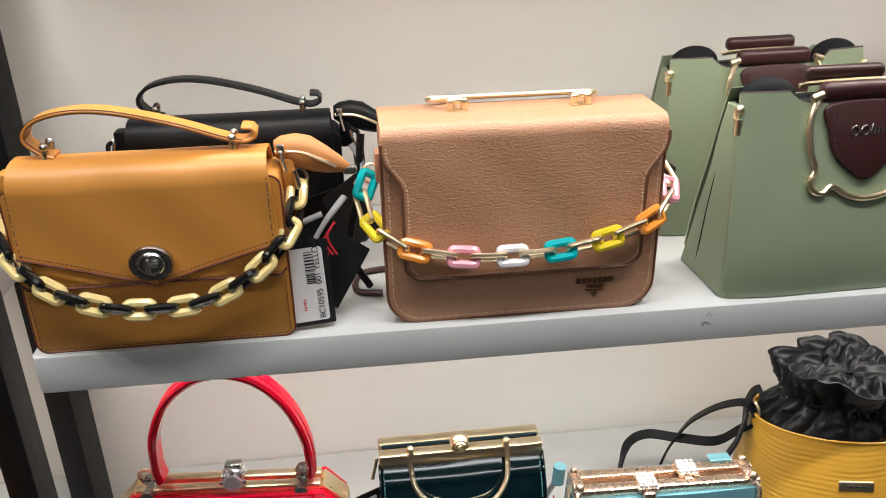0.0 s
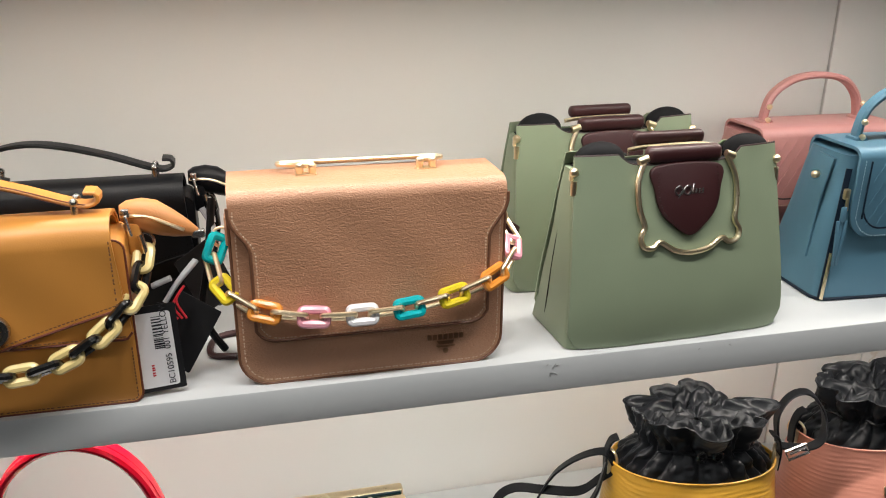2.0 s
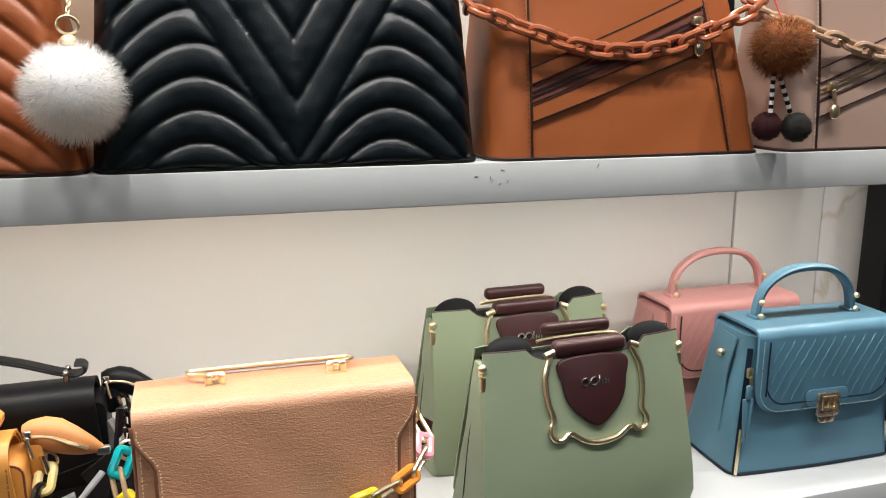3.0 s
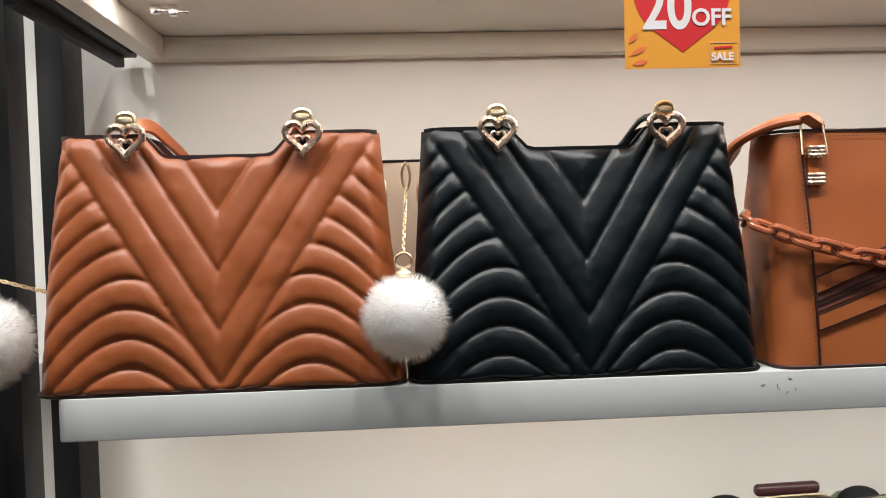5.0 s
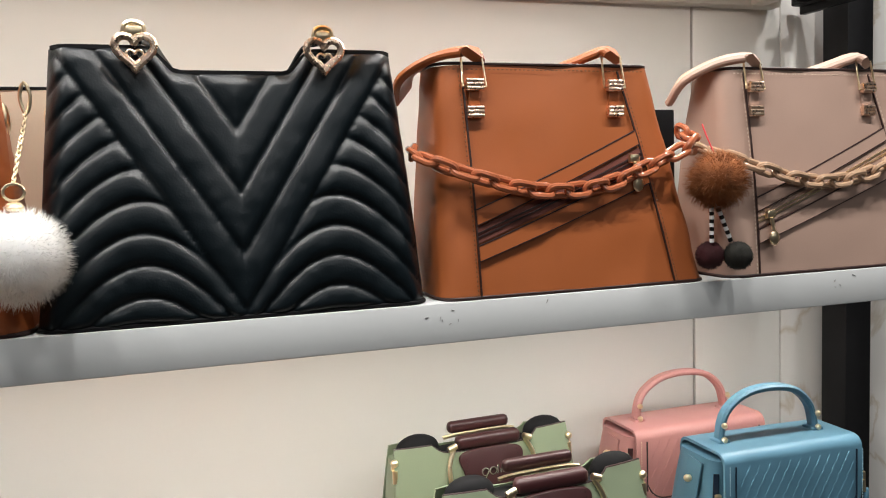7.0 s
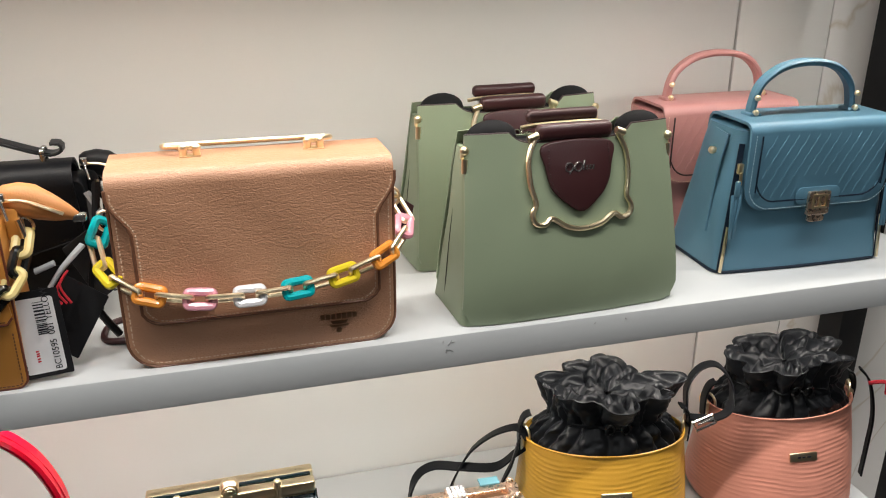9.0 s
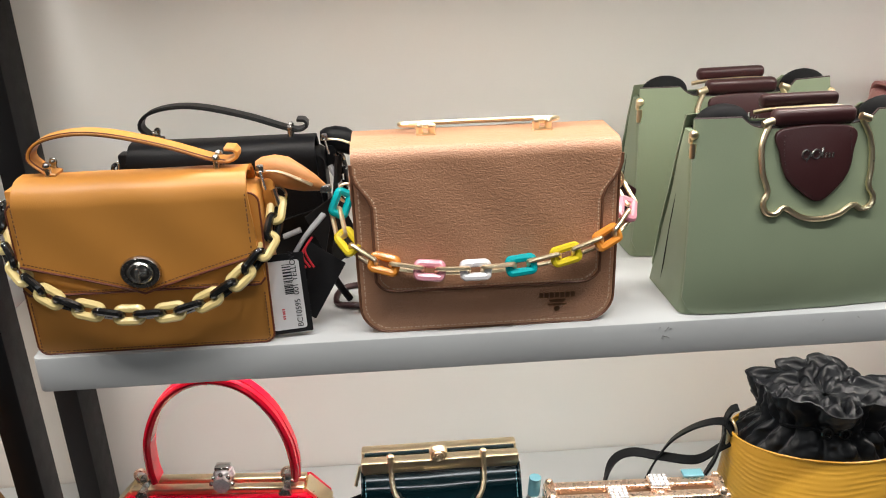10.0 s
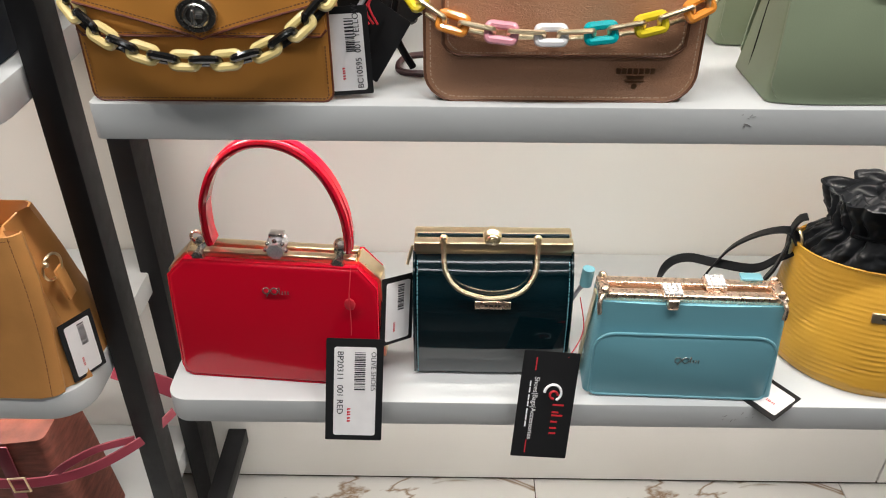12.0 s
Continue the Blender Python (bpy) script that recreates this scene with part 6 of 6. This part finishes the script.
    for sx in (-1, 1):
        d = part("strap_ring", merge(sweep([Vector((sx * (0.113 + 0.006 * math.cos(a * 0.3927)), 0.012 * math.cos(a * 0.3927), H + 0.002 + 0.014 * math.sin(a * 0.3927))) for a in range(16)], circle(0.002, 6), True), rbox(0.006, 0.016, 0.024, 0.002, (sx * 0.116, 0, H - 0.008))), GOLD, bag)
        part("strap_tab", strap([(sx * 0.119, 0, H - 0.02), (sx * 0.12, 0, H + 0.01), (sx * 0.114, 0, H + 0.03), (sx * 0.105, 0, H + 0.035)], 0.016, 0.003, (0, 1, 0), 16), BLACK, d)
    return bag


y_bucket = bucket_bag(0.5365, 0.127, "yellow croc-embossed bucket bag with gathered black satin top", YELLOW_CROC, 2, -11)
p_bucket = bucket_bag(0.829, 0.137, "salmon-pink croc-embossed bucket bag with gathered black satin top", PINK_CROC, 5, -7)
to_bag = y_bucket.matrix_basis.inverted()
part("shoulder_strap", strap([to_bag @ Vector(p) for p in ((0.428, 0.14, 0.7), (0.417, 0.15, 0.714), (0.392, 0.17, 0.697), (0.368, 0.19, 0.664), (0.354, 0.2, 0.632), (0.342, 0.205, 0.6), (0.33, 0.205, 0.562), (0.31, 0.2, 0.5525))], 0.014, 0.003, (0.5, 0.8, 0.3), 50), BLACK, y_bucket, "black shoulder strap trailing on the shelf")
part("shoulder_strap", strap([to_bag @ Vector(p) for p in ((0.428, 0.14, 0.69), (0.414, 0.15, 0.672), (0.393, 0.17, 0.64), (0.353, 0.2, 0.627), (0.317, 0.22, 0.622), (0.291, 0.22, 0.609), (0.274, 0.2, 0.585), (0.262, 0.18, 0.555))], 0.014, 0.003, (0.2, 0.8, 0.5), 50), BLACK, y_bucket)
part("strap_end", strap([to_bag @ Vector(p) for p in ((0.418, 0.145, 0.7), (0.402, 0.13, 0.672), (0.391, 0.13, 0.648), (0.385, 0.135, 0.62))], 0.016, 0.003, (0.3, 0.9, 0.2), 20), BLACK, y_bucket)
part("shoulder_strap", strap([(0.115, 0.0, 0.175), (0.12, 0.02, 0.205), (0.14, 0.03, 0.228), (0.165, 0.03, 0.232), (0.183, 0.02, 0.21), (0.178, 0.0, 0.182), (0.155, -0.01, 0.172), (0.12, 0.0, 0.168)], 0.015, 0.003, (0.1, 0.95, 0.1), 50), BLACK, y_bucket)
part("buckle", merge(sweep([Vector(p) for p in ((0.125, -0.02, 0.158), (0.15, -0.022, 0.172), (0.143, -0.022, 0.185), (0.118, -0.02, 0.172))], circle(0.0022, 6), True), rod((0.125, -0.02, 0.168), (0.146, -0.022, 0.18), 0.0018)), SILVER, y_bucket)
part("shoulder_strap", strap([(0.126, 0.0, 0.19), (0.14, -0.01, 0.17), (0.148, -0.02, 0.12), (0.15, -0.02, 0.06), (0.15, -0.02, 0.01)], 0.014, 0.003, (0.3, 0.9, 0), 30), BLACK, p_bucket)
part("red_tie", tube([(0.13, -0.02, 0.175), (0.15, -0.03, 0.18), (0.155, -0.03, 0.16)], 0.003, 14, 6), CORD_RED, p_bucket)

# ---- the next bay ----
hobo = thing("hobo_bag", "mustard tan leather tote with folded side and studs", "handbag", -0.62, 0.0, LOW)


def hobo_ring(f, k=1.0, lift=0.0):
    """One level of the tote: straight front and back, a gusset folded inwards at the side."""
    yf, yr = 0.004 + 0.028 * f, 0.15 - 0.042 * f
    xf, xr, xv = 0.115 - 0.004 * f + 0.006 * math.sin(math.pi * f), 0.136 - 0.04 * f, 0.126 - 0.056 * f
    yv = 0.06 + 0.012 * f
    out = [(-0.13, yf), (-0.06, yf - 0.004), (0.02, yf - 0.006), (xf - 0.025, yf - 0.005), (xf - 0.008, yf - 0.002), (xf, yf + 0.006), (xf - 0.002, yf + 0.013),
           (xv + 0.012, yv - 0.02), (xv, yv), (xv + 0.01, yv + 0.02), (xr, yr - 0.014), (xr, yr - 0.006), (xr - 0.008, yr), (0.02, yr + 0.003), (-0.13, yr)]
    cx, cy = -0.01, 0.08
    tip = (0, 0, 0, 0, 0, 0, -0.002, -0.008, -0.014, -0.006, 0.002, 0.003, 0.002, 0, 0)
    return [Vector((cx + (x - cx) * k, cy + (y - cy) * k, 0.001 + 0.222 * f + lift + d * f)) for (x, y), d in zip(out, tip)]


part("body", loft([hobo_ring(i / 12) for i in range(13)] + [hobo_ring(1.0, 0.97), hobo_ring(0.9, 0.965), hobo_ring(0.8, 0.96)], True, 0.002, 22, 3), HONEY, hobo, "slouchy leather body", 50)
part("top_stitching", stitches([[(p.x, p.y - 0.0016, p.z - 0.005) for p in hobo_ring(1.0)[:5]], [(p.x - 0.004, p.y - 0.0016, p.z) for p in [hobo_ring(i / 10)[4] for i in range(11)]]], 0.0042, 0.003), THREAD_DARK, hobo)
part("strap_tab", strap([(0.03, 0.003, 0.075), (0.047, 0.006, 0.13), (0.052, 0.014, 0.19), (0.054, 0.024, 0.222)], 0.034, 0.004, (1, 0, 0.1), 24), HONEY, hobo)
part("handle", strap([(0.054, 0.022, 0.2), (0.06, 0.022, 0.25), (0.064, 0.03, 0.285), (0.05, 0.038, 0.315), (0.015, 0.042, 0.335), (-0.03, 0.042, 0.335), (-0.065, 0.035, 0.3), (-0.072, 0.025, 0.21)], 0.016, 0.009, (0, 1, 0.2), 50), HONEY, hobo, "arched leather handle")
part("stud", merge(ball(0.006, (0.047, 0.002, 0.176), 10, 8), ball(0.006, (0.043, -0.001, 0.143), 10, 8)), GOLD, hobo)
part("side_ring", merge(sweep([Vector((0.117 + 0.004 * math.cos(a * 0.3927), 0.066 + 0.016 * math.cos(a * 0.3927), 0.156 + 0.017 * math.sin(a * 0.3927))) for a in range(16)], circle(0.0018, 6), True), ball(0.004, (0.118, 0.052, 0.168))), GOLD, hobo)
part("side_tab", rbox(0.004, 0.02, 0.045, 0.0018, m=pose(0.1225, 0.074, 0.128, 0, -10)), HONEY, hobo)
swing_tag(-0.4885, 0.052, 0.637, -6, 62, 4, 0.05, 0.085, "black price tag hanging on the mustard tote", (), 90)
navy = thing("navy_bag", "dark navy leather bag with gold strap end", "handbag", -0.62, 0.02, MID)
rows = [ring(-0.14, 0.128 - 0.2 * z - 0.012 * max(0, 1 - z / 0.05), 0.004 + 0.2 * z, 0.17 - 0.1 * z, z + 0.001, 0.055, 6, 8, 0.006) for z in [0.21 * i / 10 for i in range(11)]]
part("body", loft(rows, True, 0.003, 18, 9), NAVY, navy)
part("strap", strap([(0.02, 0.07, 0.21), (0.08, 0.06, 0.222), (0.13, 0.055, 0.195), (0.15, 0.055, 0.165)], 0.014, 0.004, (0, 1, 0.2), 24), NAVY, navy)
part("strap_end", rod((0.149, 0.055, 0.168), (0.155, 0.055, 0.148), 0.006, 12), GOLD, navy)
ringed = thing("printed_pouch", "white pouch with red ring print on the next shelf", "pouch", -0.55, 0.21, MID)
part("pouch", loft([ring(-0.1, 0.045, 0, 0.06, z + 0.001, 0.01, 4, 6, 0.004) for z in (0, 0.035, 0.07, 0.1, 0.125)], True, 0.002, 20), PAPER, ringed)
part("ring_print", merge(*[sweep([Vector((0.0 + r * math.cos(a * 0.2618), -0.0055, 0.062 + r * math.sin(a * 0.2618))) for a in range(24)], [(0.006, -0.0008), (0.006, 0.0008), (-0.006, 0.0008), (-0.006, -0.0008)], True, (0, 0.01, 1)) for r in (0.018, 0.037)]), INK_RED, ringed, "red ring print")
low_left = shelf("shelf", -1.75, -0.5, 0.149, "pale grey lowest shelf board of the next bay", 0.03)
straw = thing("straw_bag", "woven straw bag with raspberry leather straps", "handbag", -0.62, 0.06, 0.149)
part("body", loft([ring(-0.18, 0.05 - 0.12 * z, 0.0, 0.12, z + 0.001, 0.014, 4, 8, 0.006) for z in (0, 0.05, 0.1, 0.15, 0.2, 0.25)], True, 0.003, 20), WOVEN, straw)
part("trim", merge(*[rbox(0.02, 0.003, 0.25, 0.001, (x, -0.008, 0.125)) for x in (-0.09, -0.035)]), STRAP_PINK, straw)
part("strap", strap([(-0.1, -0.02, 0.19), (0.0, -0.03, 0.2), (0.08, -0.015, 0.21), (0.15, 0.03, 0.225), (0.185, 0.08, 0.235)], 0.016, 0.003, (0, 0.3, 1), 40), STRAP_PINK, straw)
part("strap", strap([(0.03, -0.02, 0.2), (0.06, -0.02, 0.228), (0.1, 0.0, 0.24), (0.14, 0.03, 0.228)], 0.012, 0.003, (0, 0.3, 1), 40), STRAP_PINK, straw)
part("strap", strap([(0.1, 0.1, 0.3), (0.16, 0.1, 0.275), (0.22, 0.1, 0.24)], 0.03, 0.003, (0, 0.3, 1), 20), STRAP_PINK, straw)
part("buckle", sweep([Vector(p) for p in ((-0.02, -0.034, 0.185), (0.004, -0.034, 0.188), (0.002, -0.034, 0.216), (-0.022, -0.034, 0.213))], circle(0.0018, 6), True), GOLD, straw)
